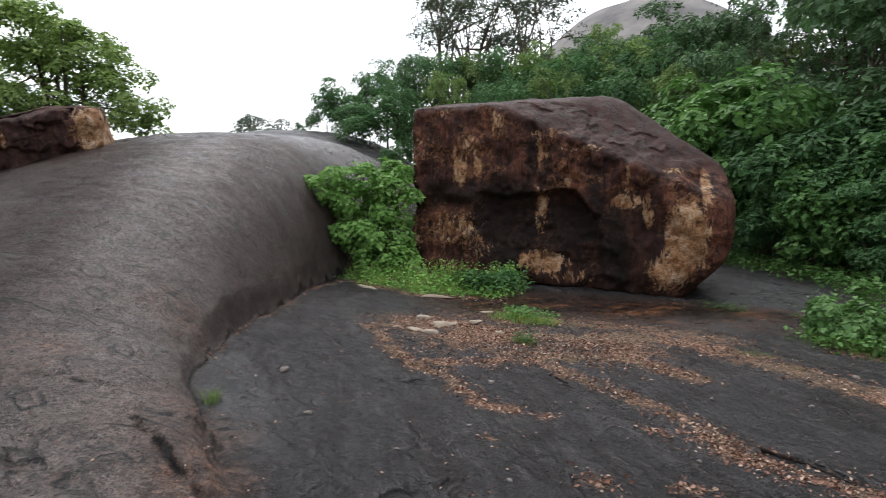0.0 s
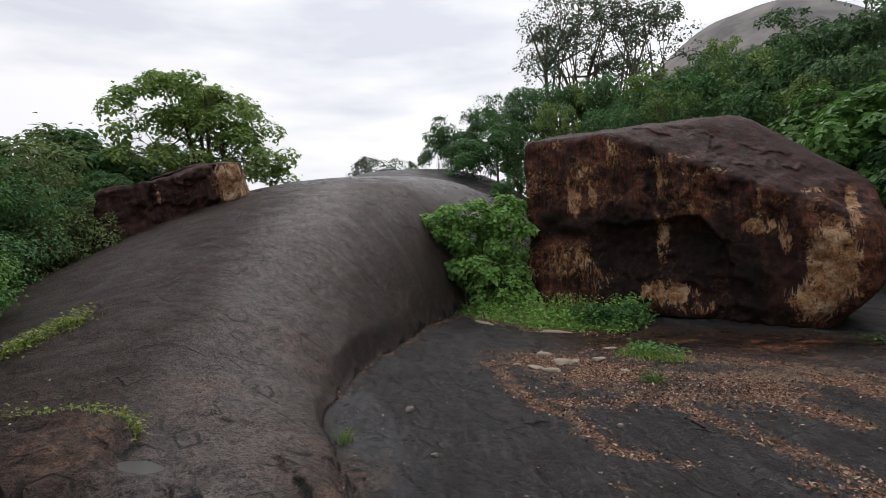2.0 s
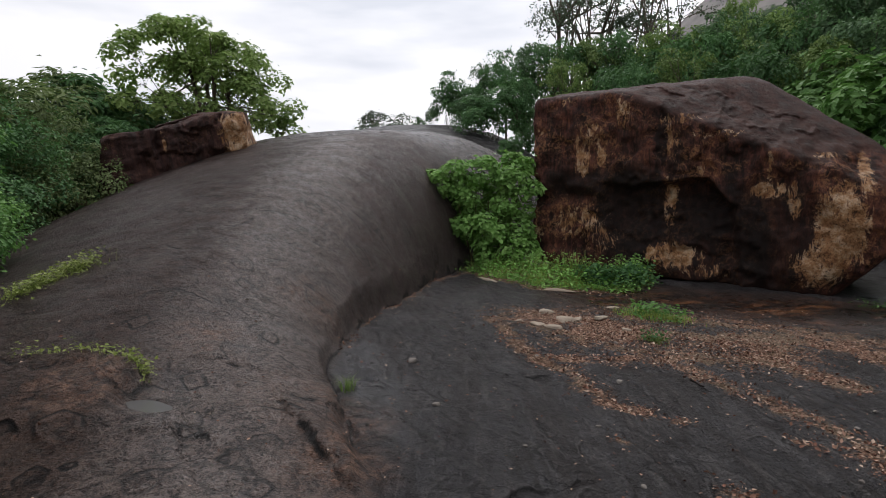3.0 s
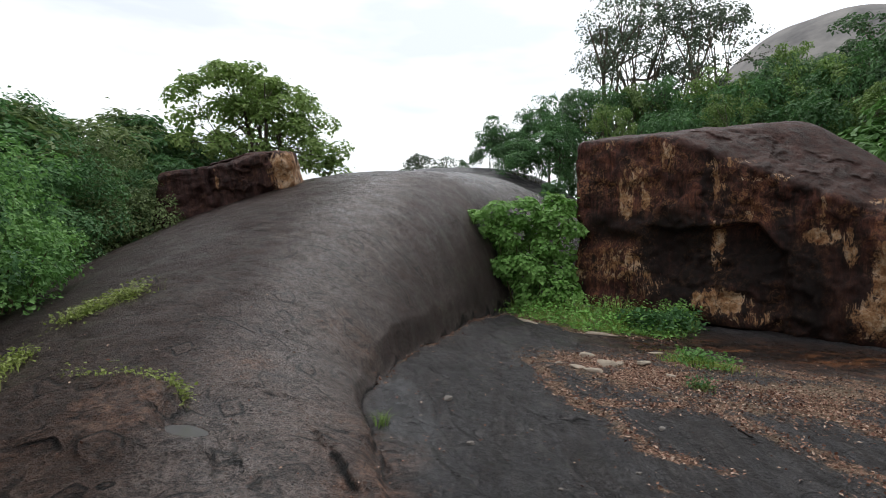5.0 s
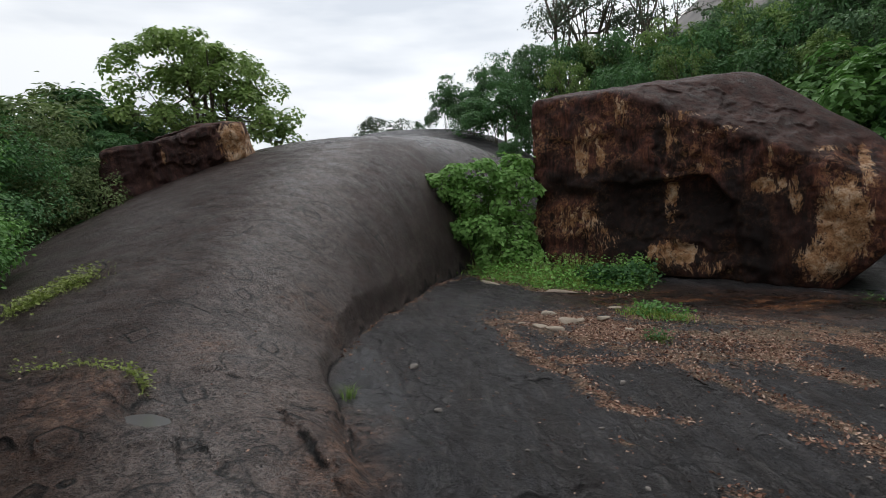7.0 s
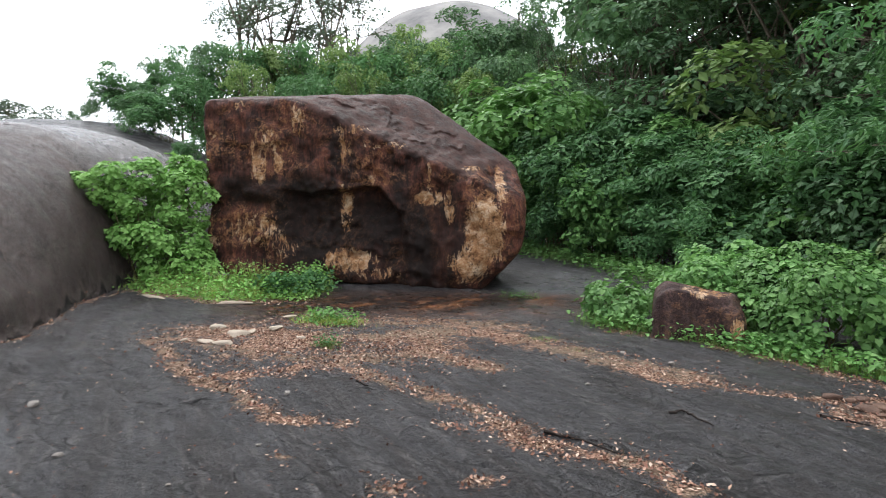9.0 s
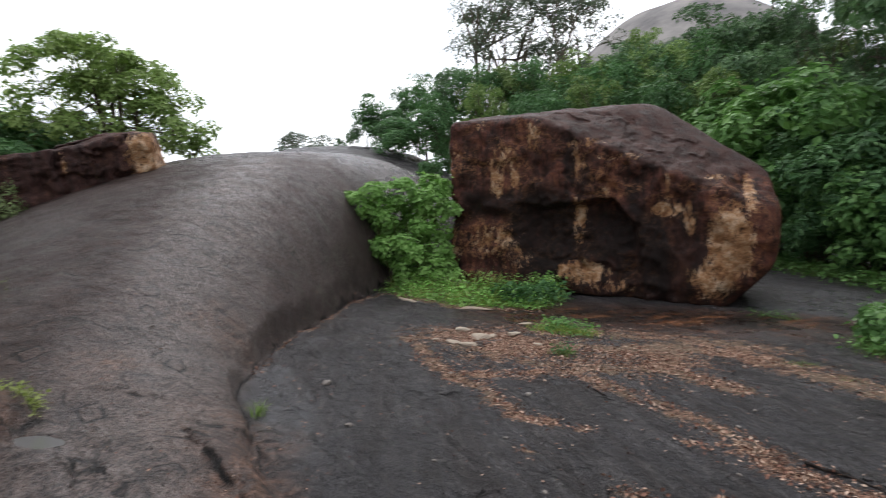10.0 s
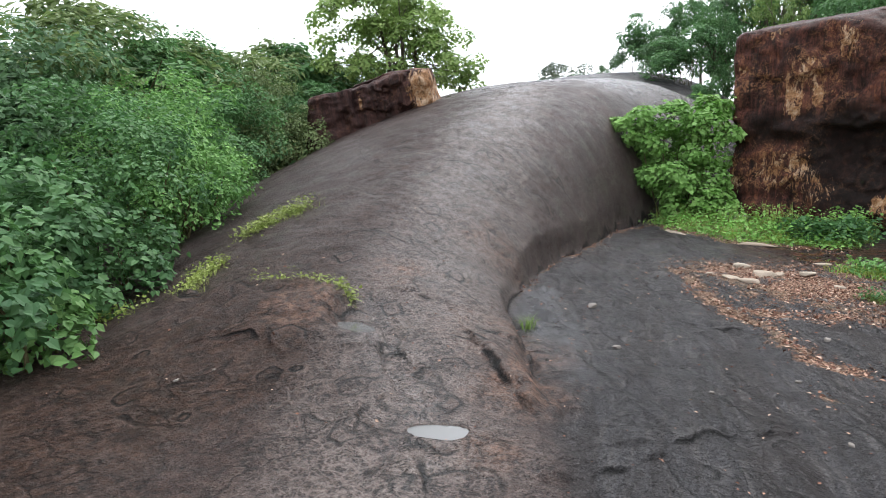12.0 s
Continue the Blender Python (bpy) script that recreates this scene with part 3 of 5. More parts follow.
def puff_leaves(rng, centre, radii, n, leaf, up=0.6, lower=-0.45):
    """Leaf places and facings: small billows over an ellipsoid, with dark gaps between them and a few stray sprays."""
    c, r = np.asarray(centre, float), np.asarray(radii, float)
    mean = float(r.mean())
    size = max(mean * 0.36, leaf * 2.2)
    k = int(np.clip(2.6 * (mean / size) ** 2, 5, 34))
    d = rng.normal(size=(k * 3, 3))
    d /= np.linalg.norm(d, axis=1, keepdims=True)
    d = d[d[:, 2] > lower][:k]
    k = len(d)
    C = c + d * r * rng.uniform(0.55, 0.95, (k, 1))
    S = size * rng.uniform(0.6, 1.25, k)
    w = S ** 2 / (S ** 2).sum()
    i = rng.choice(k, n, p=w)
    e = rng.normal(size=(n, 3))
    e /= np.linalg.norm(e, axis=1, keepdims=True)
    e = e + d[i] * 0.75 + np.array((0, 0, 0.3))
    e /= np.linalg.norm(e, axis=1, keepdims=True) + 1e-9
    q = 0.62 + 0.42 * rng.random(n) ** 0.6
    q = np.where(rng.random(n) < 0.05, q * rng.uniform(1.1, 1.6, n), q)
    P = C[i] + e * (S[i] * q)[:, None] * (1.15, 1.15, 0.8)
    inner = rng.random(n) < 0.12
    P = np.where(inner[:, None], c + d[i] * r * rng.uniform(0.3, 0.7, (n, 1)), P)
    N = e * 0.75 + np.array((0, 0, up)) + rng.normal(size=(n, 3)) * 0.33
    return P, N, C


def shrub(name, at, blobs, n, leaf, mat, seed, shape="oval", stems=9, label="", category="shrub", group="", up=0.6, lower=-0.45):
    """A bush: stems from its foot into the blobs, and leaves in small sprays over them."""
    rng = np.random.default_rng(seed)
    root = tagged(new(name), label, category, group)
    root.matrix_basis = pose(*at)
    vol = np.array([b[3] * b[4] * b[5] for b in blobs]) ** 0.67
    vol /= vol.sum()
    PS, NS, lines = [], [], []
    for b, w in zip(blobs, vol):
        c, r = np.array(b[:3]), np.array(b[3:6])
        m = int(n * w)
        LP, LN, _ = puff_leaves(rng, c, r, m, leaf, up, lower)
        PS.append(LP)
        NS.append(LN)
        for q in range(max(1, int(stems * w + 0.5))):
            tip = c + r * rng.uniform(-0.6, 0.6, 3)
            foot = np.array((c[0] * 0.4 + rng.normal() * 0.1, c[1] * 0.4 + rng.normal() * 0.1, -0.1))
            mid = (foot + tip) / 2 + rng.normal(size=3) * 0.12
            lines.append(([foot, mid, tip], (0.02, 0.014, 0.005)))
    P, N = np.concatenate(PS), np.concatenate(NS)
    size = leaf * rng.uniform(0.6, 1.3, len(P))
    v, q = tubes(lines, 5)
    part("branchwork", raw_mesh("branchwork", v, q, STEM, True), root)
    part("foliage", leaf_mesh("foliage", P, N, size, shape, mat, rng), root)
    return root


def tree(name, at, height, spread, trunk_r, n, leaf, mat, seed, clumps=14, bare=0.35, shape="plain", flat=0.6, label="", category="tree", group="", trunks=1, lean=0.1, bark=None, puff=(0.26, 0.46), lobes=()):
    """A tree: tapered trunk, limbs to each clump of the crown, leaves in sprays."""
    rng = np.random.default_rng(seed)
    root = tagged(new(name), label, category, group)
    root.matrix_basis = pose(*at)
    tl, ll, PS, NS = [], [], [], []
    for k in range(trunks):
        a = 2 * math.pi * (k + rng.random() * 0.5) / trunks
        out = (0.16 if trunks > 1 else 0.0) * height
        top = np.array((math.cos(a) * out + rng.normal() * lean * height * 0.3, math.sin(a) * out + rng.normal() * lean * height * 0.3, height * 0.82))
        pts = [np.array((math.cos(a), math.sin(a), 0)) * (trunk_r if trunks > 1 else 0) + np.array((0, 0, -0.3))]
        for f in (0.12, 0.3, 0.5, 0.75, 1.0):
            pts.append(pts[0] * (1 - f) + top * f + rng.normal(size=3) * (0.02 * height, 0.02 * height, 0))
        tl.append((pts, [trunk_r * q for q in (1.35, 1.0, 0.85, 0.65, 0.4, 0.12)]))
    for c in range(len(lobes) or clumps):
        a = c * 2.4 + rng.random() * 0.8
        zz = height * (bare + (1 - bare) * rng.random() ** 0.8 * 0.93)
        rel = (zz / height - bare) / (1 - bare)
        rr = spread * (0.35 + 0.65 * math.sqrt(max(0.05, 1 - (max(rel, 0) * 0.95) ** 2))) * rng.uniform(0.35, 1.0)
        p = np.array(lobes[c][:3]) if lobes else np.array((math.cos(a) * rr, math.sin(a) * rr, zz))
        pts, _ = tl[c % trunks]
        start = np.array(pts[2 + c % 3])
        mid = start * 0.45 + p * 0.55 + rng.normal(size=3) * 0.05 * height + np.array((0, 0, 0.03 * height))
        r0 = trunk_r * 0.34
        ll.append(([start, start * 0.7 + mid * 0.3, mid, p], (r0, r0 * 0.8, r0 * 0.5, r0 * 0.12)))
        cr = lobes[c][3] if lobes else spread * rng.uniform(*puff)
        m = int(n / (len(lobes) or clumps) * rng.uniform(0.75, 1.25) * ((cr / lobes[0][3]) ** 2 if lobes else 1))
        LP, LN, LC = puff_leaves(rng, p, (cr, cr, cr * flat), m, leaf, 0.6)
        for s in range(0, len(LC), max(1, len(LC) // 3)):
            ll.append(([mid * 0.35 + p * 0.65, (p + LC[s]) / 2, LC[s]], (r0 * 0.3, r0 * 0.18, r0 * 0.06)))
        PS.append(LP)
        NS.append(LN)
    P, N = np.concatenate(PS), np.concatenate(NS)
    v, q = tubes(tl, 9)
    v2, q2 = tubes(ll, 4)
    trunk = part("trunk", raw_mesh("trunk", v, q, bark or BARK, True), root)
    part("branchwork", raw_mesh("branchwork", v2, q2, bark or BARK, True), trunk)
    part("crown", leaf_mesh("crown", P, N, leaf * rng.uniform(0.6, 1.35, len(P)), shape, mat, rng), root)
    return root


def rock_mesh(name, planes, sharp, rough_amp, seed, mat, subdiv=6, sculpt=None):
    """A boulder as the soft meeting of planes (normal, distance), worn by noise."""
    bm = bmesh.new()
    bmesh.ops.create_icosphere(bm, subdivisions=subdiv, radius=1)
    me = bpy.data.meshes.new(name)
    bm.to_mesh(me)
    bm.free()
    n = len(me.vertices)
    d = np.empty(n * 3, np.float32)
    me.vertices.foreach_get("co", d)
    d = d.reshape(-1, 3).astype(float)
    d /= np.linalg.norm(d, axis=1, keepdims=True)
    acc = np.zeros(n)
    for nn, dist in planes:
        nn = np.array(nn, float)
        nn /= np.linalg.norm(nn)
        acc += np.maximum(d @ nn / dist, 1e-4) ** sharp
    P = d * (acc ** (-1 / sharp))[:, None]
    off = np.array([rough_amp * (noise.fractal(Vector(p) * 0.9 + Vector((seed, 0, 0)), 1.0, 2.1, 5)) for p in P])
    P = P * (1 + off / np.linalg.norm(P, axis=1))[:, None]
    if sculpt:
        P = sculpt(P, d)
    me.vertices.foreach_set("co", P.astype(np.float32).ravel())
    me.polygons.foreach_set("use_smooth", np.ones(len(me.polygons), bool))
    me.update()
    me.materials.append(mat)
    return me, P


def blob(u, c, r):
    """Soft mask: 1 at the centre c, 0 past the radii r."""
    q = sum(((u[i] - c[i]) / r[i]) ** 2 for i in range(len(c)))
    return np.clip(1.3 - q, 0, 1)


# ---------------------------------------------------------------- ground
NEAR_X = np.concatenate([np.arange(-7.5, -4, 0.06), np.arange(-4, -1.7, 0.025), np.arange(-1.7, 0.1, 0.015), np.arange(0.1, 3.5, 0.025), np.arange(3.5, 9.5, 0.05), np.arange(9.5, 17.01, 0.12)])
NEAR_Y = np.concatenate([np.arange(-5, 0.6, 0.25), np.arange(0.6, 2.2, 0.05), np.arange(2.2, 3.9, 0.015), np.arange(3.9, 6.5, 0.024), np.arange(6.5, 14, 0.045), np.arange(14, 22.05, 0.12)])
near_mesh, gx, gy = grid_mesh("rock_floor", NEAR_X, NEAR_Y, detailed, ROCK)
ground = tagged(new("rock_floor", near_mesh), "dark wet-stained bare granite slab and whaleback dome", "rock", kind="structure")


def along(x, y, pts):
    """Distance from a bent line of points."""
    best = np.full(x.shape, 1e9)
    for (ax, ay), (bx, by) in zip(pts[:-1], pts[1:]):
        t = np.clip(((x - ax) * (bx - ax) + (y - ay) * (by - ay)) / ((bx - ax) ** 2 + (by - ay) ** 2), 0, 1)
        best = np.minimum(best, np.hypot(x - ax - t * (bx - ax), y - ay - t * (by - ay)))
    return best


wob = 0.12 * fbm(gx * 2.3, gy * 2.3, 4, 9)
lx, ly = gx + wob, gy - wob
litter = np.zeros(gx.shape)
for pts, width, force in (
    (((0.39, 7.15), (0.55, 6.4), (0.78, 5.6), (0.95, 5.2), (1.12, 4.5), (1.3, 4.4)), 0.1, 0.9),
    (((0.39, 7.15), (0.7, 7.2), (1.1, 7.2), (1.6, 7.1)), 0.13, 0.9),
    (((1.2, 7.3), (1.7, 6.6), (2.3, 6.4), (3.0, 6.2)), 0.6, 1.0),
    (((1.0, 5.6), (1.5, 5.6), (2.1, 5.75), (2.8, 6.1)), 0.14, 0.95),
    (((2.3, 6.0), (2.8, 5.9), (3.15, 5.7), (3.4, 5.1)), 0.16, 0.95),
    (((2.1, 5.6), (2.3, 4.95), (2.55, 4.35), (2.6, 3.6), (2.8, 3.2), (3.05, 2.9), (3.1, 2.5)), 0.15, 0.8),
    (((3.0, 6.6), (3.9, 6.7), (4.3, 6.1), (4.55, 5.4), (4.75, 4.6), (4.95, 4.1)), 0.28, 0.95),
    (((1.8, 7.7), (2.8, 7.6), (3.8, 7.3), (4.6, 6.7)), 0.42, 0.8),
    (((4.9, 4.3), (5.1, 3.6), (5.5, 3.1)), 0.12, 0.75),
    (((0.3, 10.9), (0.7, 10.2), (1.4, 9.4), (2.5, 9.2)), 0.12, 1.0),
    (((5.9, 6.2), (6.4, 5.2), (6.6, 4.2), (6.7, 3.2)), 0.16, 0.8),
    (((5.35, 2.8), (6.05, 2.9)), 0.22, 1.0),
    (((-1.1, 6.6), (-0.92, 7.6), (-0.7, 8.5), (-0.35, 10.1), (0.2, 11.0)), 0.05, 0.75), (((-1.14, 5.6), (-1.12, 6.3)), 0.03, 0.6),
    (((1.5, 3.2), (1.55, 3.14)), 0.09, 0.9), (((2.02, 3.07), (2.08, 3.05)), 0.07, 0.9), (((1.24, 4.47), (1.3, 4.44)), 0.08, 0.9),
    (((1.55, 4.22), (1.62, 4.18)), 0.07, 0.9), (((1.04, 3.82), (1.06, 3.78)), 0.05, 0.9), (((2.28, 3.9), (2.31, 3.88)), 0.06, 0.9),
):
    litter = np.maximum(litter, force * np.clip(1.2 - 0.55 * along(lx, ly, pts) / width, 0, 1))
litter = litter * ((gx > np.interp(gy, FOOT_Y, FOOT_X) + 0.01) | (gy > 10.6))
paint(near_mesh, "litter", litter)
wet = np.clip(1.4 - along(lx, ly, ((2.4, 8.9), (3.6, 8.8), (5.0, 8.5), (6.2, 8.2))) / 1.0, 0, 1)
paint(near_mesh, "wet", wet)
on_dome = (gx < np.interp(gy, FOOT_Y, FOOT_X)).astype(float)
paint(near_mesh, "dome", smooth(0.12, -0.12, gx - np.interp(gy, FOOT_Y, FOOT_X)))
rust = 0.16 * np.clip(on_dome * (0.6 + 0.9 * fbm(gx * 0.7, gy * 0.4, 3, 31)), 0, 1) + 0.8 * wet
for cx, cy, r in ((-1.82, 4.4, 0.3), (-0.7, 2.48, 0.16), (-0.95, 3.9, 0.4), (-2.3, 3.55, 0.3), (-1.55, 5.9, 0.35), (-0.72, 3.2, 0.3)):
    rust = np.maximum(rust, np.clip(1.5 - np.hypot(gx - cx, gy - cy) / r, 0, 1))
paint(near_mesh, "rust", np.clip(rust, 0, 1))
paint(near_mesh, "stain", np.clip(smooth(-1.85, -2.7, gx + 0.6 * fbm(gx * 0.9, gy * 0.6, 3, 33)) + smooth(0.55, 0.2, np.abs(gx - np.interp(gy, FOOT_Y, FOOT_X) + 0.3)) * smooth(3.8, 6, gy) * 0.4, 0, 1))
# rain still stands on the crest, in the seams and on the floor beside the dome; its sky reflection is painted in as
# pale colour
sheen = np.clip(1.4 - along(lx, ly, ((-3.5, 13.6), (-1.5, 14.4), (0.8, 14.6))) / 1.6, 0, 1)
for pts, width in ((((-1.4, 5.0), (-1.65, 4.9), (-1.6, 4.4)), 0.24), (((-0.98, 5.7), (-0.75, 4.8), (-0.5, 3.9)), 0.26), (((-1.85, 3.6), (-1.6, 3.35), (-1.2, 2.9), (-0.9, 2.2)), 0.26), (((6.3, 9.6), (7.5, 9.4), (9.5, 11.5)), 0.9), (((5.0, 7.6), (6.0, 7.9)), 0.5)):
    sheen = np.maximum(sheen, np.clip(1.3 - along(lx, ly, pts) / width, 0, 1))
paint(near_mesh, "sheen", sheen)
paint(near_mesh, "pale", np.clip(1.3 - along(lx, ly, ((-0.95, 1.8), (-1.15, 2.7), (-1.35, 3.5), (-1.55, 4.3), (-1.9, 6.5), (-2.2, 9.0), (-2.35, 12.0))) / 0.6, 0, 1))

# the mound of browner rock below a weedy crack
paint(near_mesh, "mound", np.clip(1.5 - np.hypot((gx + 2.65) / 1.0, (gy - 2.5) / 1.3) + 0.5 * fbm(gx * 1.8, gy * 1.8, 3, 35), 0, 1))
# flake edges, thin and curved, with one side a little proud: those of the ledges, the foot of the dome and many small ones
seam, seam_on = np.full(gx.shape, 0.2), np.zeros(gx.shape)
sx, sy = gx + 0.05 * fbm(gx * 7, gy * 7, 2, 51), gy + 0.05 * fbm(gx * 7, gy * 7, 2, 52)


def add_seam(pts, sign, force, fade):
    """Lays one flake edge into the signed distances to the nearest edge."""
    mx, my = sum(p[0] for p in pts) / len(pts), sum(p[1] for p in pts) / len(pts)
    reach = max(math.hypot(p[0] - mx, p[1] - my) for p in pts) + 0.25
    near = np.flatnonzero((np.abs(gx - mx) < reach) & (np.abs(gy - my) < reach))
    sd, dist = across(sx[near], sy[near], pts)
    ends = np.minimum(np.hypot(sx[near] - pts[0][0], sy[near] - pts[0][1]), np.hypot(sx[near] - pts[-1][0], sy[near] - pts[-1][1]))
    closer = dist < np.abs(seam[near])
    seam[near[closer]] = (sd * sign)[closer]
    seam_on[near[closer]] = (force * smooth(0.0, fade, ends) * smooth(0.18, 0.08, dist))[closer]


rng = np.random.default_rng(404)
for i in range(330):
    low = i % 2 == 0
    y = 2.2 + (5.5 if low else 7.5) * rng.random() ** 1.4
    foot = float(np.interp(y, FOOT_Y, FOOT_X))
    x = foot + 0.35 + rng.random() * (2.0 + 0.75 * y) if low else foot - 0.3 - rng.random() * (1.2 + 0.45 * y)
    way = radians(rng.normal(-62 if low else 10, 32 if low else 45))
    size = rng.uniform(0.08, 0.26) * (0.7 + 0.1 * y)
    bend = rng.normal() * 0.9
    pts = []
    for f in (-1.0, -0.5, 0.0, 0.5, 1.0):
        a = way + bend * f
        pts.append((x + size * f * math.cos(a), y + size * f * math.sin(a)))
    add_seam(pts, rng.choice((-1, 1)), rng.uniform(0.45, 1.0), size * 0.45)
for i in range(120):
    y = 2.3 + 5.2 * rng.random() ** 1.2
    x = float(np.interp(y, FOOT_Y, FOOT_X)) + 0.4 + rng.random() * (1.6 + 0.8 * y)
    way = radians(rng.normal(-63, 9))
    size = rng.uniform(0.15, 0.5)
    pts = [(x + size * f * math.cos(way + 0.15 * f), y + size * f * math.sin(way + 0.15 * f)) for f in (-1.0, -0.4, 0.3, 1.0)]
    add_seam(pts, rng.choice((-1, 1)), rng.uniform(0.35, 0.8), size * 0.6)
for pts, amp, reach in LEDGES:
    add_seam(pts, 1 if amp > 0 else -1, 1.0, 0.1)
add_seam([(x, y) for x, y in zip(FOOT_X[2:12], FOOT_Y[2:12])], 1, 0.9, 0.3)
paint(near_mesh, "seam", seam)
paint(near_mesh, "seam_on", seam_on)

far_x = np.concatenate([np.linspace(-400, -45, 18)[:-1], np.arange(-45, -7.4, 1.25), np.arange(-6.25, 17, 1.0), np.arange(17.0, 70, 1.5), np.linspace(75, 400, 16)])
far_y = np.concatenate([np.linspace(-300, -20, 12), np.arange(-18, -5, 2.0), np.arange(-4.8, 22, 1.0), np.arange(22.2, 90, 1.5), np.linspace(95, 500, 18)])


def far_land(x, y):
    inside = (x > -6.9) & (x < 16.4) & (y > -4.5) & (y < 21.5)
    return land(x, y) - 1.3 * inside - 0.02


far_mesh, _, _ = grid_mesh("ground", far_x, far_y, far_land, SOIL)
far_mesh.materials.append(ROCK)
cx = np.array([(p.center[0] > -10) & (p.center[0] < 4.5) & (p.center[1] > 20) & (p.center[1] < 42) for p in far_mesh.polygons])
far_mesh.polygons.foreach_set("material_index", cx.astype(np.int32))
tagged(new("ground", far_mesh), "dark leafy soil under the forest and scrub", "ground", kind="structure")

# ---------------------------------------------------------------- the great boulder
B_PLANES = (
    ((0.0, -1, 0.0), 1.98), ((0, 1, 0.15), 2.1), ((-1, 0.05, 0.0), 2.86), ((1, 0.1, -0.06), 2.8),
    ((0.0, -0.2, 1), 2.09), ((-0.09, 0, -1), 1.72), ((0.46, -0.62, 1), 1.87), ((0.62, 0, 0.78), 2.27),
    ((0.1, -0.9, -0.42), 2.52), ((0.72, -0.1, -0.69), 3.0), ((0, 0.6, 0.8), 2.5), ((0.6, -0.8, 0.0), 3.3),
)


def boulder_sculpt(P, d):
    """The overhanging brow, the arched hollow under it, the bulge beside it and the seams."""
    u, v = P[:, 0].copy(), P[:, 2].copy()
    front = smooth(0.15, 0.5, -d[:, 1])
    jag = 0.14 * fbm(u * 2.2, v * 2.2, 4, 4)
    brow = 0.1 + 0.06 * np.sin(u * 2.4) - 0.55 * smooth(0.2, 0.7, u + 0.5 * jag) + jag
    arch = smooth(0.0, 0.07, brow - v) * smooth(0.78, 0.64, u + 0.6 * jag) * smooth(-1.8, -0.9, u)
    P[:, 1] += front * arch * (0.1 + 0.24 * smooth(-1.5, -0.2, v) + 0.1 * smooth(0.0, 0.6, u))
    seam = np.exp(-((u - 0.74 - 0.5 * jag) / 0.05) ** 2) * smooth(-0.3, -0.5, v)
    P[:, 1] += front * 0.12 * seam
    low_left = smooth(0.1, -0.1, v + 0.1 + 0.25 * (u + 2) + jag) * smooth(-1.2, -1.6, u)
    P[:, 1] += front * 0.06 * low_left
    rim = 1.32 - 0.46 * (u + 0.38) + 0.1 * fbm(u * 3, v * 3, 3, 6)
    P[:, 1] -= front * 0.05 * np.exp(-((v - rim) / 0.12) ** 2) * smooth(-1.0, -0.6, u) * smooth(2.0, 1.6, u)
    side = smooth(0.03, -0.03, u - 1.55 - 0.18 * (v + 0.3) + jag) * smooth(0.2, -0.1, v) * smooth(0.8, 0.95, u)
    P[:, 1] += front * 0.09 * side
    P[:, 1] += front * 0.22 * np.abs(fbm(u * 1.7 + 3, v * 1.7, 4, 14))
    step = smooth(-0.03, 0.03, fbm(u * 1.3 + 7, v * 1.9, 4, 24))
    crust = smooth(-0.03, 0.03, fbm(u * 3.1 + 2, v * 2.6, 4, 34))
    P[:, 1] += front * (0.07 * step + 0.03 * crust + 0.07 * np.abs(fbm(u * 5, v * 5, 4, 25)))
    P[:, 2] += (1 - front) * smooth(0.3, 0.8, d[:, 2]) * 0.06 * fbm(u * 1.6, P[:, 1] * 1.6, 4, 26)
    return P


b_mesh, bp = rock_mesh("great_boulder", B_PLANES, 40, 0.05, 3.0, BOULDER, 7, boulder_sculpt)
u, w, v = bp[:, 0], bp[:, 1], bp[:, 2]
fr = smooth(-0.9, -1.3, w)
paint(b_mesh, "face", fr)
edge = np.where(u < -1.0, 1.68, np.where(u > 1.78, 0.3 + 0.4 * (u - 1.78), 1.3 - 0.4 * (u + 0.6))) + 0.16 * fbm(u * 3, v * 3, 4, 6)
paint(b_mesh, "top", np.maximum(smooth(-0.06, 0.06, v - edge), smooth(-1.2, -0.9, w) * smooth(0.3, 0.9, v)))
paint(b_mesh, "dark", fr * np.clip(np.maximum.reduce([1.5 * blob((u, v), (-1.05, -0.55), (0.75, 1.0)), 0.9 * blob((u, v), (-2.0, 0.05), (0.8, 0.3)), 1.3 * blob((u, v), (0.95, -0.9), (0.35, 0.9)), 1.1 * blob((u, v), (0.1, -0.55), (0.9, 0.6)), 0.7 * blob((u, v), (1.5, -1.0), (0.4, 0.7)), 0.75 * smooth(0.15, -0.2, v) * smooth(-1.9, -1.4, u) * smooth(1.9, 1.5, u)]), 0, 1))
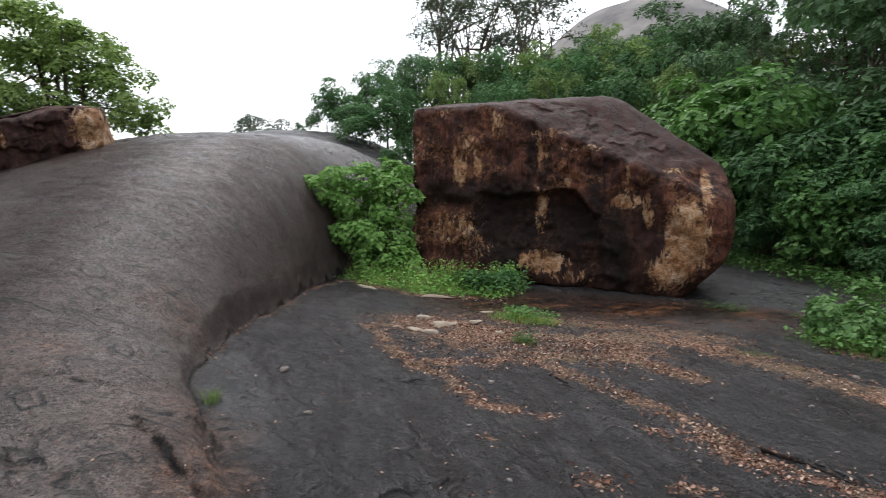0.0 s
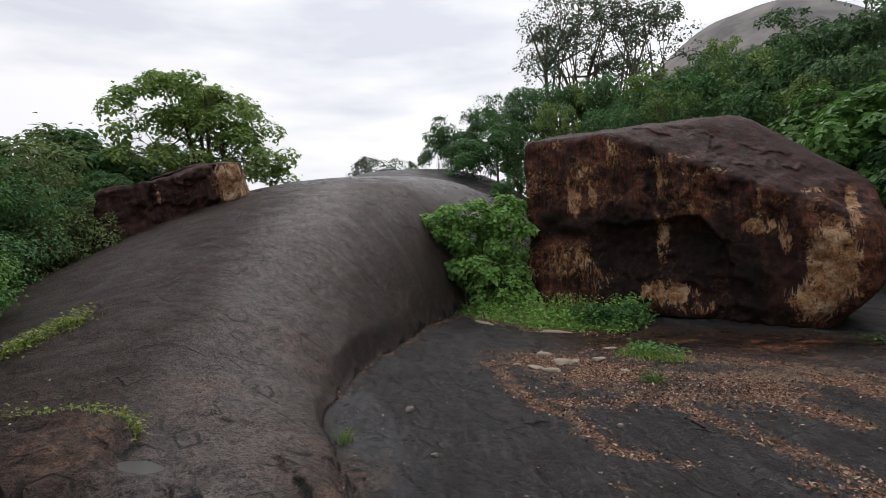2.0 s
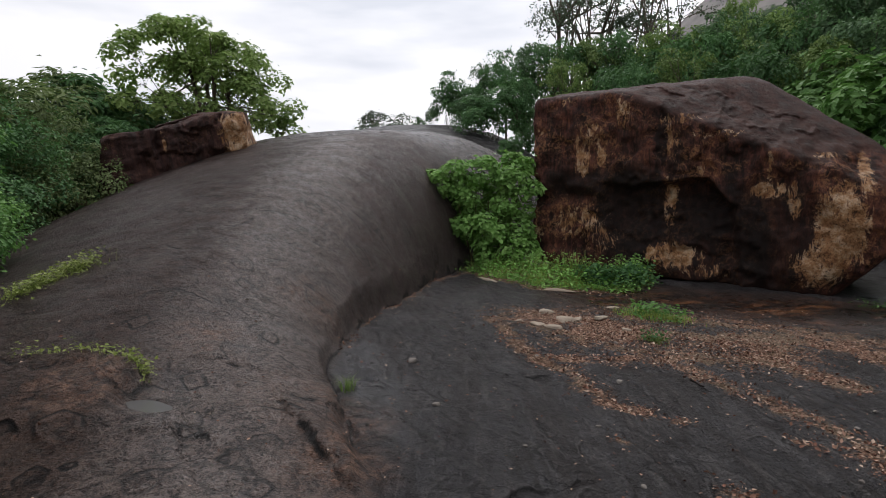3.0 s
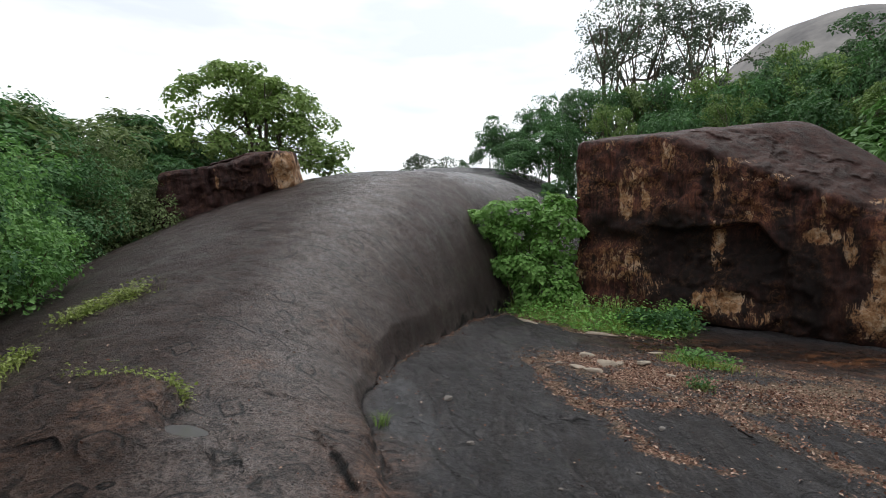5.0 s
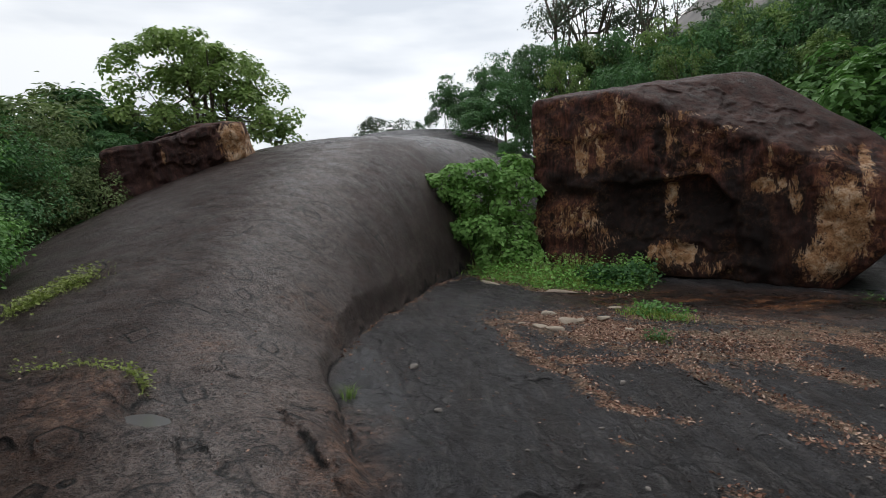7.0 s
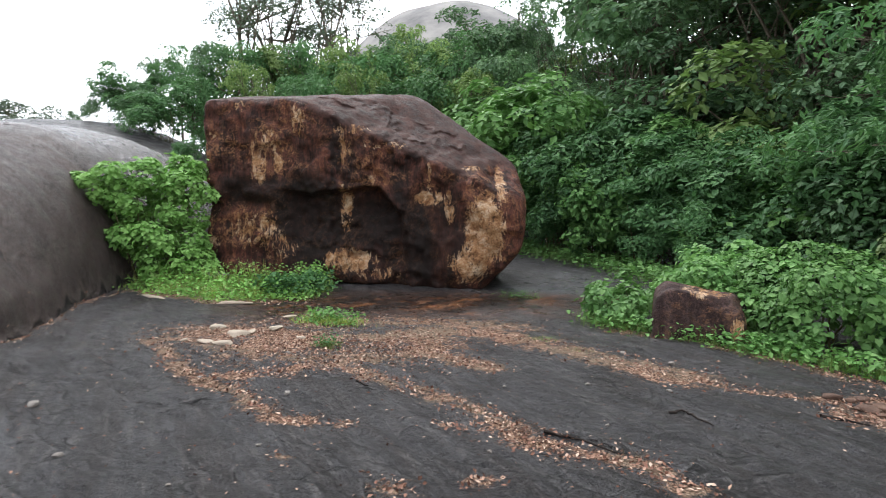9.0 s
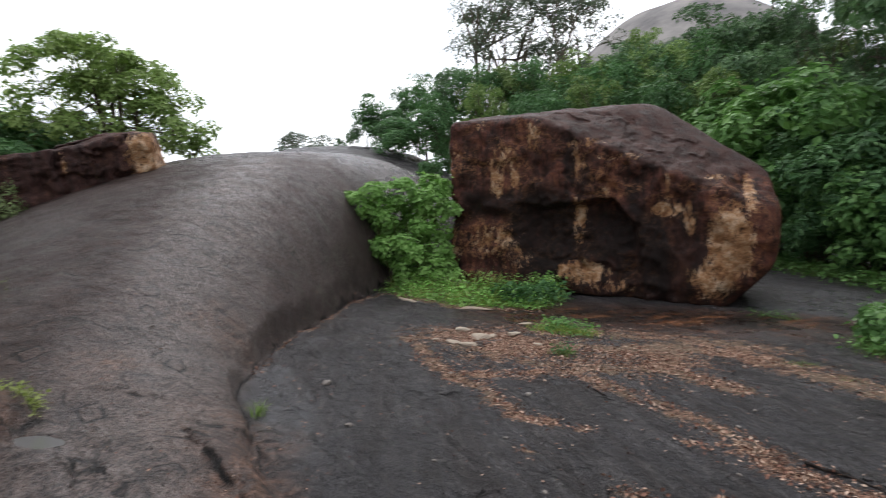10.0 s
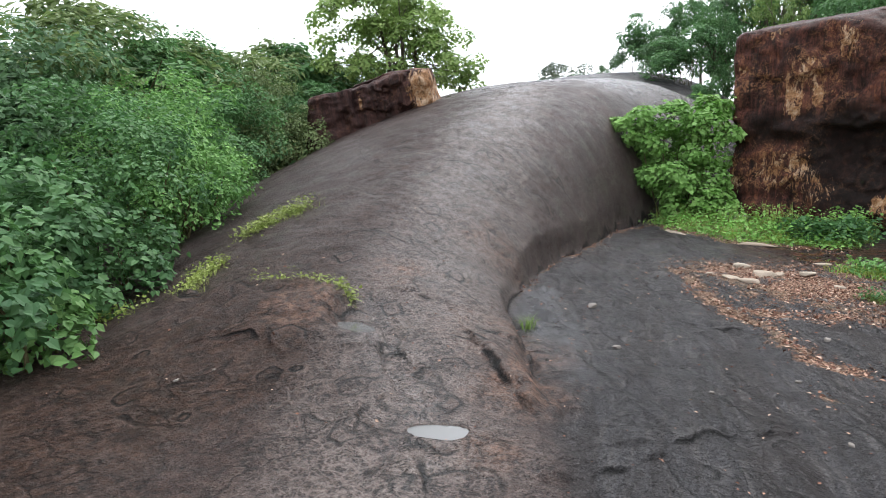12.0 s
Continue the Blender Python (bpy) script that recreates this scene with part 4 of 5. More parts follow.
FRESH = (
    # u, v, half width, half height, force
    (2.2, -0.7, 0.42, 0.75, 0.86), (1.95, -1.35, 0.45, 0.4, 0.7), (2.5, 0.15, 0.12, 0.45, 0.75), (-0.3, -1.25, 0.55, 0.25, 0.78), (0.25, -1.5, 0.5, 0.15, 0.45),
    (-2.05, -0.65, 0.6, 0.5, 0.47), (-1.6, -1.0, 0.4, 0.3, 0.42), (-0.38, -0.3, 0.15, 0.5, 0.64), (1.18, -0.1, 0.3, 0.16, 0.68), (1.2, 0.15, 0.08, 0.4, 0.5), (1.55, -0.3, 0.14, 0.35, 0.58),
    (-1.95, 0.45, 0.18, 0.3, 0.66), (-1.6, 0.55, 0.1, 0.22, 0.58), (-1.85, 0.95, 0.4, 0.35, 0.44), (-1.2, 1.35, 0.2, 0.4, 0.5), (-2.25, 1.6, 0.1, 0.14, 0.55), (-2.8, 1.1, 0.08, 0.14, 0.6),
    (-0.35, 0.75, 0.16, 0.45, 0.45), (0.15, 0.25, 0.1, 0.12, 0.5), (1.95, 0.45, 0.22, 0.08, 0.5), (0.35, 0.85, 0.5, 0.1, 0.42), (-0.3, 1.15, 0.5, 0.12, 0.42), (-2.85, -0.6, 0.12, 0.6, 0.42),
)
paint(b_mesh, "fresh", np.maximum.reduce([fo * blob((u, v), (cu, cv), (ru, rv)) for cu, cv, ru, rv, fo in FRESH]) * np.maximum(fr, smooth(-0.2, -0.6, w)))
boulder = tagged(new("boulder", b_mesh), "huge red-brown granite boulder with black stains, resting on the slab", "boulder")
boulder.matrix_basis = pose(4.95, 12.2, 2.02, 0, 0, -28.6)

# ---------------------------------------------------------------- smaller rocks
def broken_faces(P, d):
    """Chipped steps and seams over a lying slab."""
    u, v = P[:, 0].copy(), P[:, 2].copy()
    front = smooth(0.1, 0.45, -d[:, 1])
    step = smooth(-0.04, 0.04, fbm(u * 2.2 + 4, v * 2.6, 4, 111)) + 0.6 * smooth(-0.03, 0.03, fbm(u * 4.1, v * 3.3 + 2, 4, 112))
    P[:, 1] += front * (0.1 * step + 0.16 * np.abs(fbm(u * 2.7, v * 2.7, 4, 113)))
    P[:, 1] += front * 0.1 * np.exp(-((u + 0.35 + 0.25 * fbm(u * 2, v * 2, 3, 114)) / 0.035) ** 2)
    P[:, 2] += smooth(0.3, 0.7, d[:, 2]) * (0.16 * fbm(u * 1.5, P[:, 1] * 1.5, 4, 115) - 0.16 * smooth(-0.3, -1.3, u))
    return P


r_mesh, rp = rock_mesh("red_rock", (((0, -1, 0.1), 0.5), ((0, 1, 0), 0.6), ((-1, 0, 0.3), 1.3), ((1, -0.3, 0.1), 1.12), ((-0.08, -0.1, 1), 0.4), ((0, 0, -1), 0.75), ((0.6, -0.6, 0.5), 0.95), ((-0.35, -0.6, 0.6), 0.92), ((0.3, -0.8, -0.3), 0.6), ((0.7, -0.5, -0.4), 0.98)), 26, 0.11, 11.0, RED_ROCK, 6, broken_faces)
paint(r_mesh, "face", np.full(len(rp), 0.25))
paint(r_mesh, "fresh", np.maximum(0.75 * blob((rp[:, 0], rp[:, 2]), (1.0, 0.05), (0.4, 0.55)), 0.6 * blob((rp[:, 0], rp[:, 2]), (-0.35, 0.05), (0.04, 0.25))))
red = tagged(new("rock", r_mesh), "long red-brown rock slab lying on the dome beside scrub", "rock")
red.matrix_basis = pose(-5.22, 11.45, 2.83, 0, -9, 22)

s_mesh, sp = rock_mesh("small_rock", (((0, -1, 0.1), 0.42), ((0, 1, 0), 0.4), ((-0.97, -0.1, 0.12), 0.56), ((0.95, -0.1, 0.1), 0.6), ((0.12, 0, 1), 0.36), ((0, 0, -1), 0.4), ((-0.6, -0.1, 0.8), 0.55), ((0.7, -0.2, 0.65), 0.5), ((0.3, -0.7, 0.6), 0.5)), 26, 0.09, 23.0, DARK_ROCK, 6)
paint(s_mesh, "face", np.full(len(sp), 0.5))
paint(s_mesh, "fresh", np.maximum(0.5 * blob((sp[:, 0], sp[:, 2]), (0.1, 0.36), (0.35, 0.1)), 0.45 * blob((sp[:, 0], sp[:, 2]), (0.5, -0.1), (0.2, 0.2))))
small = tagged(new("rock", s_mesh), "small dark maroon-brown rock half hidden in a leafy bush", "rock")
small.matrix_basis = pose(6.75, 5.45, 0.25, 0, 0, -50)

# ---------------------------------------------------------------- bushes beside the rock
shrub("bush", (0.6, 11.9, 0.45), ((0.05, 0.0, 0.85, 0.72, 0.6, 0.7), (-0.35, 0.1, 1.65, 0.7, 0.55, 0.5), (0.45, 0.2, 1.6, 0.55, 0.6, 0.65), (0.3, -0.3, 0.35, 0.6, 0.5, 0.4), (-0.85, 0.0, 1.75, 0.3, 0.35, 0.25)), 11000, 0.085, LEAF_FRESH, 1, "heart", label="bright green leafy bush between dome and boulder", lower=-0.95)

def on_ground(x, y, sink=0.05):
    return (x, y, ground_z(x, y) - sink)


LEFT_BUSHES = (
    # x, y, width, height, leaf, shape, material
    (-4.2, 2.15, 0.72, 1.15, 0.12, "heart", LEAF_BROAD),
    (-4.85, 3.15, 0.75, 1.5, 0.115, "heart", LEAF_BROAD),
    (-3.95, 2.75, 0.36, 0.5, 0.11, "heart", LEAF_LIME),
    (-4.6, 3.85, 0.6, 0.95, 0.11, "heart", LEAF_BROAD),
    (-5.2, 5.65, 0.7, 1.2, 0.1, "plain", LEAF_LIME),
    (-5.45, 4.6, 1.0, 2.2, 0.1, "plain", LEAF_BROAD),
    (-6.15, 6.25, 1.1, 2.5, 0.1, "plain", LEAF_LIME),
    (-7.1, 8.2, 1.3, 2.6, 0.1, "plain", LEAF_BROAD),
    (-7.3, 2.6, 1.7, 3.0, 0.13, "plain", LEAF_BROAD),
    (-8.6, 5.0, 2.0, 3.6, 0.13, "plain", LEAF_DARK),
    (-9.6, 8.6, 2.2, 4.0, 0.12, "plain", LEAF_BROAD),
    (-7.5, 10.6, 1.3, 2.5, 0.09, "plain", LEAF_OLIVE),
    (-6.5, 10.3, 0.7, 1.2, 0.09, "plain", LEAF_OLIVE),
    (-9.2, 12.2, 1.8, 3.4, 0.1, "plain", LEAF_GREY),
)
for i, (x, y, wd, ht, lf, shp, mt) in enumerate(LEFT_BUSHES):
    shrub("bush", on_ground(x, y), ((0, 0, ht * 0.4, wd, wd, ht * 0.42), (wd * 0.35, -wd * 0.2, ht * 0.3, wd * 0.75, wd * 0.8, ht * 0.32), (-wd * 0.3, wd * 0.2, ht * 0.68, wd * 0.75, wd * 0.75, ht * 0.3), (wd * 0.2, wd * 0.5, ht * 0.6, wd * 0.6, wd * 0.6, ht * 0.35)),
          int((17000 if shp == "plain" else 13000) * wd * ht / 4 if wd < 1.5 else 11000 * wd * ht / 4), lf * (0.62 if wd < 1.5 else 0.8), mt, 40 + i, shp, label="dense green leafy bush at the edge of the rock", group="bushes along the dome", lower=-0.95)

# right-hand bush round the small rock
for i, (x, y, wd, ht, mt) in enumerate(((7.9, 5.9, 1.1, 1.2, LEAF_LIME), (8.0, 4.55, 1.1, 1.3, LEAF_LIME), (6.55, 6.65, 0.55, 0.7, LEAF_LIME), (8.7, 2.9, 1.3, 1.25, LEAF_BROAD))):
    shrub("bush", on_ground(x, y), ((0, 0, ht * 0.42, wd, wd, ht * 0.45), (-wd * 0.4, -wd * 0.2, ht * 0.3, wd * 0.6, wd * 0.7, ht * 0.3), (wd * 0.3, wd * 0.3, ht * 0.65, wd * 0.6, wd * 0.6, ht * 0.35)),
          int(8500 * wd * ht / 2), 0.082, mt, 70 + i, "heart", label="bright green broad-leaved bush on the edge of the slab", group="bushes on the slab", lower=-0.8)

# left tree behind the red rock
LOBES = []
for aside, rise, radius in ((-1.15, 2.15, 0.55), (-0.6, 2.6, 0.58), (0.0, 2.68, 0.6), (0.55, 2.5, 0.55), (0.95, 2.0, 0.52), (-1.05, 1.55, 0.5), (-0.4, 1.85, 0.56), (0.4, 1.75, 0.54), (1.25, 1.45, 0.46), (1.65, 1.05, 0.4), (1.4, 0.72, 0.34), (-1.25, 1.05, 0.42), (-0.6, 1.05, 0.4), (0.25, 1.05, 0.4), (0.85, 0.95, 0.34)):
    for depth in (-0.75, 0.35):
        LOBES.append((aside * 0.92 + depth * 0.39, aside * 0.39 + depth * 0.92, rise - 0.12 * depth, radius))
tree("tree", (-5.92, 14.65, ground_z(-5.92, 14.65) - 0.05), 3.4, 2.1, 0.08, 19000, 0.115, LEAF_TREE, 5, trunks=4, flat=0.62, shape="plain", lobes=LOBES, label="small spreading green tree behind a red rock")

# forest
FOREST = [
    tree("tree", (17, 27, 0), 11, 3.4, 0.2, 13500, 0.18, LEAF_DARK, 21, clumps=30, bare=0.1, puff=(0.24, 0.42), label="dense dark green forest tree", group="forest trees"),
    tree("tree", (21, 24, 0), 9, 3.0, 0.16, 9500, 0.2, LEAF_SUN, 22, clumps=26, bare=0.08, puff=(0.26, 0.42), label="dense olive green forest tree", group="forest trees"),
    tree("tree", (14, 30, 0), 7, 2.8, 0.14, 8500, 0.2, LEAF_BROAD, 23, clumps=24, bare=0.06, puff=(0.26, 0.44), label="bushy green forest tree", group="forest trees"),
    tree("tree", (15, 32, 0), 8, 2.5, 0.13, 9500, 0.19, LEAF_DARK, 24, clumps=18, bare=0.05, puff=(0.3, 0.5), label="round-headed dark green forest tree", group="forest trees"),
]
UNDER = [
    shrub("shrub", (14, 20, 0), ((0, 0, 1.3, 1.6, 1.5, 1.3), (0.7, 0.2, 2.4, 1.1, 1.1, 0.9), (-0.8, -0.3, 2.0, 1.0, 1.0, 0.9)), 6500, 0.15, LEAF_BROAD, 31, "plain", label="leafy green shrub at the forest edge", group="forest edge shrubs"),
    shrub("shrub", (18, 17, 0), ((0, 0, 1.1, 1.5, 1.5, 1.1), (-0.6, 0.3, 2.3, 1.2, 1.0, 1.0), (0.9, -0.2, 1.6, 0.9, 1.0, 0.9)), 6500, 0.15, LEAF_LIME, 32, "plain", label="bright green shrub at the forest edge", group="forest edge shrubs"),
    shrub("shrub", (20, 13, 0), ((0, 0, 1.3, 1.7, 1.6, 1.3), (0.4, 0.3, 2.4, 1.2, 1.2, 1.0)), 6000, 0.15, LEAF_DARK, 33, "plain", label="dark green shrub at the forest edge", group="forest edge shrubs"),
    shrub("shrub", (16, 15, 0), ((0, 0, 0.9, 0.9, 0.9, 1.0), (0.3, 0.1, 1.9, 1.1, 0.9, 0.7), (-0.5, 0.0, 2.5, 0.9, 0.9, 0.6), (0.7, -0.2, 1.0, 0.5, 0.5, 0.9)), 6000, 0.14, LEAF_BROAD, 34, "narrow", label="tall leafy thicket hung with creepers", group="forest edge shrubs"),
    shrub("shrub", (-10, 13, 0), ((0, 0, 1.0, 1.2, 1.1, 0.9), (0.6, 0.1, 1.9, 0.9, 0.9, 0.7), (-0.7, 0.1, 2.2, 0.9, 0.9, 0.6), (0.1, -0.4, 2.6, 0.6, 0.6, 0.4)), 6000, 0.14, LEAF_OLIVE, 35, "narrow", label="olive green scrub with fine leaves", group="forest edge shrubs"),
]
TOPS = {}
for proto in FOREST + UNDER:
    leaves = next(o for o in proto.children if o.name.startswith(("crown", "foliage"))).data
    heights = np.empty(len(leaves.vertices) * 3, np.float32)
    leaves.vertices.foreach_get("co", heights)
    TOPS[proto.name] = float(np.percentile(heights[2::3], 99.7))
rng = np.random.default_rng(77)


def stand(proto, az, dist, rise, wide=1.0):
    """A copy at that bearing and distance, its top rise degrees above eye level."""
    x, y = math.sin(radians(az)) * dist, math.cos(radians(az)) * dist
    z = ground_z(x, y) - 0.15
    tall = max(0.2, (1.6 + dist * math.tan(radians(rise)) - z) / TOPS[proto.name])
    ob = copy_thing(proto, pose(x, y, z, 0, 0, rng.uniform(0, 360)))
    girth = tall * wide * rng.uniform(0.92, 1.1)
    ob.scale = (girth, girth, tall)
    return ob


# the wooded slope behind the boulder, the dark wall of trees beside it
for az, dist, k, rise, wide in (
    (2.3, 31, 3, 13.3, 0.72), (4.6, 30, 2, 14.3, 0.72), (6.6, 31, 3, 14.9, 0.72), (8.8, 30, 2, 15.5, 0.72), (11.2, 30, 1, 15.1, 0.72), (13.6, 31, 3, 15.0, 0.72), (16.0, 30, 2, 15.2, 0.72), (18.6, 31, 1, 15.5, 0.72), (21.2, 30, 2, 15.6, 0.72), (23.8, 31, 3, 16.1, 0.72), (26.5, 30, 1, 15.9, 0.72), (29.3, 30, 2, 16.1, 0.72), (32.2, 31, 3, 16.7, 0.72), (35.4, 31, 3, 17.5, 0.6), (38.6, 30, 0, 19.3, 0.5),
    (5.5, 26, 2, 12.7, 0.7), (9.8, 26, 1, 13.3, 0.72), (14.8, 26, 2, 13.1, 0.72), (19.8, 26, 1, 13.4, 0.72), (25.0, 26, 2, 13.5, 0.72), (30.5, 26, 1, 13.3, 0.72), (34.0, 27, 3, 14.5, 0.72),
    (24.3, 37, 1, 17.2, 0.5),
    (42.6, 27, 0, 20.5, 0.5), (46.0, 25, 3, 23.0, 0.8), (47.0, 25, 0, 25.0, 1.0), (50.5, 23, 3, 24.0, 1.1), (54.0, 22, 0, 26.0, 1.0), (58.0, 21, 3, 25.0, 1.1), (62.0, 20, 1, 26.0, 1.1), (67.0, 19, 0, 28.0, 1.0), (72.0, 18, 3, 28.0, 1.1), (77.0, 18, 0, 28.0, 1.0), (83.0, 17, 1, 28.0, 1.1),
    (44.0, 33, 0, 22.0, 0.6), (47.5, 32, 3, 26.0, 1.0), (51.5, 30, 3, 27.0, 1.2), (58.0, 29, 3, 29.0, 1.2), (66.0, 28, 3, 30.0, 1.3),
):
    stand(FOREST[k], az, dist, rise, wide)
for az, dist, k, rise, wide in (
    (-3.6, 33, 2, 8.4, 0.8), (-2.4, 32, 0, 9.4, 0.8), (-1.0, 31, 2, 11.0, 0.9), (0.5, 30, 0, 12.6, 0.9), (1.6, 27, 2, 10.5, 1.0), (3.2, 26, 0, 11.6, 1.0), (5.0, 21, 0, 7.0, 1.0),
    (32.5, 26, 1, 8.5, 1.1), (34.6, 25, 1, 10.6, 1.1), (36.8, 23.5, 1, 12.4, 1.1), (39.0, 22, 1, 11.6, 1.1), (41.3, 20.5, 0, 10.6, 1.1), (43.6, 19.5, 3, 9.0, 1.1), (46.0, 18.8, 1, 8.2, 1.1), (48.5, 18, 3, 7.0, 1.2), (51.0, 17.5, 0, 6.8, 1.2), (54.0, 17, 3, 6.6, 1.2), (57.0, 16.5, 1, 6.4, 1.2), (60.0, 16, 0, 7.4, 1.2), (63.5, 15, 3, 8.4, 1.2), (67.0, 14.5, 0, 9.0, 1.2), (71.0, 14, 2, 9.0, 1.2), (76.0, 13.5, 0, 9.0, 1.2), (82.0, 13, 1, 9.0, 1.2),
    (38.0, 20.3, 3, 5.0, 0.9), (42.0, 18.2, 3, 4.0, 1.0), (46.5, 16.8, 3, 3.0, 1.0), (52.0, 15.4, 3, 2.6, 1.0),
    (-26.5, 19, 4, 8.6, 1.1), (-29.0, 18, 0, 9.6, 1.1), (-31.5, 17, 4, 10.4, 1.0), (-34.0, 16.5, 3, 10.2, 1.1), (-36.5, 16, 0, 10.6, 1.1), (-39.0, 15, 4, 10.6, 1.1), (-42.0, 14, 0, 10.6, 1.2), (-45.5, 13.5, 4, 12.2, 1.2), (-49.0, 13, 0, 10.6, 1.2), (-54.0, 12, 4, 11.6, 1.2), (-61.0, 11, 0, 13.0, 1.2),
    (-31.0, 14, 3, 7.4, 1.0), (-33.5, 13.5, 0, 8.2, 0.9), (-36.0, 12.6, 4, 8.0, 0.9),
):
    stand(UNDER[k], az, dist, rise, wide)
for ob, spot in zip(FOREST + UNDER, ((18, 28), (21, 24), (11, 33), (14, 33), (14.5, 21.5), (17.5, 18), (20, 13.5), (13.2, 13.4), (-9.5, 15.0))):
    ob.matrix_basis = pose(*on_ground(*spot, 0.15))

# grey half-bare tree and a feathery tree at the forest's edge
tree("tree", (16.3, 11.3, ground_z(16.3, 11.3)), 8.6, 2.4, 0.16, 500, 0.14, LEAF_GREY, 64, clumps=16, bare=0.55, trunks=1, label="grey half-bare tree among the forest trees")
tree("tree", (11.6, 4.6, ground_z(11.6, 4.6)), 5.2, 2.3, 0.1, 7000, 0.17, LEAF_BROAD, 65, clumps=18, bare=0.35, trunks=2, flat=0.4, shape="narrow", label="light green feathery tree hanging over the slab's edge")
shrub("bush", on_ground(9.6, 3.6), ((0, 0, 0.7, 0.9, 0.9, 0.7), (0.2, 0.4, 1.3, 0.6, 0.7, 0.5)), 4200, 0.11, LEAF_OLIVE, 75, "oval", label="yellow-green bush behind the slab's edge")

# tall thin trees on the slope
tree("tree", (8.0, 39.2, ground_z(8.0, 39.2)), 15.0, 3.5, 0.26, 9000, 0.19, LEAF_GREY, 61, clumps=30, bare=0.5, trunks=2, flat=0.55, label="tall thin-crowned tree rising over the scrub")
tree("tree", (12.0, 38.2, ground_z(12.0, 38.2)), 13.6, 3.3, 0.22, 7500, 0.19, LEAF_GREY, 62, clumps=26, bare=0.5, trunks=3, flat=0.55, label="tall many-stemmed tree rising over the scrub")
tree("tree", (-5.5, 45, 5.0), 3.6, 2.4, 0.1, 2600, 0.2, LEAF_GREY, 63, clumps=12, bare=0.5, flat=0.4, label="flat-topped tree on the far rock")


# the bare hill
def hill_height(x, y):
    d = np.hypot((x - 152) / 104, (y - 292) / 130)
    return -20 + 132.5 * np.clip(1 - d ** 2, 0, 1) ** 0.8 + 4 * fbm(x * 0.02, y * 0.02, 4, 12)


def hill_material():
    k = Kit("bare_hill_granite")
    n = k.noise(0.035, 6, 0.6)
    c = k.ramp(n, (0.36, (0.1, 0.095, 0.098)), (0.5, (0.2, 0.19, 0.185)), (0.66, (0.32, 0.3, 0.28)))
    g = k.math("ADD", k.attr("scrub"), k.math("SUBTRACT", k.noise(0.05, 8, 0.75), 0.5))
    c = k.mix(k.ramp(g, (0.5, 0.0), (0.56, 1.0)), c, k.ramp(k.noise(0.3, 4, 0.7), (0.4, (0.02, 0.045, 0.02)), (0.6, (0.07, 0.12, 0.045))))
    return k.done(c, 0.85, k.bump(n, 0.4, 2.0), 0.3)


hill_mesh, hx, hy = grid_mesh("hill", np.linspace(10, 340, 90), np.linspace(150, 430, 80), hill_height, hill_material())
hz = hill_height(hx, hy)
paint(hill_mesh, "scrub", smooth(92, 60, hz))
tagged(new("hill", hill_mesh), "far bare granite hill with green scrub on its flanks", "hill", kind="structure")


# ---------------------------------------------------------------- grass, weeds and litter
def on_surface(x, y):
    return detailed(np.asarray(x, float), np.asarray(y, float))


def blade_mesh(name, X, Y, Z, length, width, mat, rng, bend=0.5, upright=0.75):
    """Grass blades: two-piece tapered strips."""
    n = len(X)
    a = rng.uniform(0, 2 * math.pi, n)
    lean = rng.uniform(0.1, 1.0, n) * bend
    dx, dy = np.cos(a), np.sin(a)
    sx, sy = -dy * width / 2, dx * width / 2
    L = length
    base = np.stack([X, Y, Z - 0.02], -1)
    mid = base + np.stack([dx * L * lean * 0.25, dy * L * lean * 0.25, L * upright * 0.55], -1)
    tip = base + np.stack([dx * L * lean * 0.85, dy * L * lean * 0.85, L * upright * (1 - 0.35 * lean)], -1)
    s = np.stack([sx, sy, np.zeros(n)], -1)
    V = np.stack([base - s, base + s, mid + s * 0.8, mid - s * 0.8, tip], 1)
    # tips as thin quads that close on the last point
    V2 = np.concatenate([V, tip[:, None, :] + s[:, None, :] * 0.15], 1)
    f = np.array(((0, 1, 2, 3), (3, 2, 5, 4)))[None] + (np.arange(n) * 6)[:, None, None]
    return raw_mesh(name, V2.reshape(-1, 3), f.reshape(-1, 4), mat)


def in_patch(rng, n, pts, width):
    """Random places along a bent line."""
    pts = np.array(pts, float)
    seg = rng.integers(0, len(pts) - 1, n)
    t = rng.random(n)[:, None]
    p = pts[seg] * (1 - t) + pts[seg + 1] * t
    return p + rng.normal(size=(n, 2)) * width


def tuft(name, pts, width, n, length, mat, seed, label, leafy=0, leaf=0.05, leaf_mat=None, category="grass", kind=""):
    rng = np.random.default_rng(seed)
    root = tagged(new(name), label, category, kind=kind)
    p = in_patch(rng, n, pts, width)
    z = on_surface(p[:, 0], p[:, 1])
    part("grass", blade_mesh("grass", p[:, 0], p[:, 1], z, length * rng.uniform(0.25, 1.25, n) * (0.75 + 1.0 * fbm(p[:, 0] * 2.5, p[:, 1] * 2.5, 2, seed)), 0.004 + length * 0.012, mat, rng, 0.9), root)["kind"] = "stuff"
    if leafy:
        p = in_patch(rng, leafy, pts, width)
        z = on_surface(p[:, 0], p[:, 1]) + rng.random(leafy) ** 1.3 * length * 0.8 + 0.01
        N = rng.normal(size=(leafy, 3)) * 0.45 + (0, 0, 1)
        part("foliage", leaf_mesh("foliage", np.column_stack([p, z]), N, leaf * rng.uniform(0.5, 1.3, leafy), "oval", leaf_mat or LEAF_LIME, rng), root)
    return root


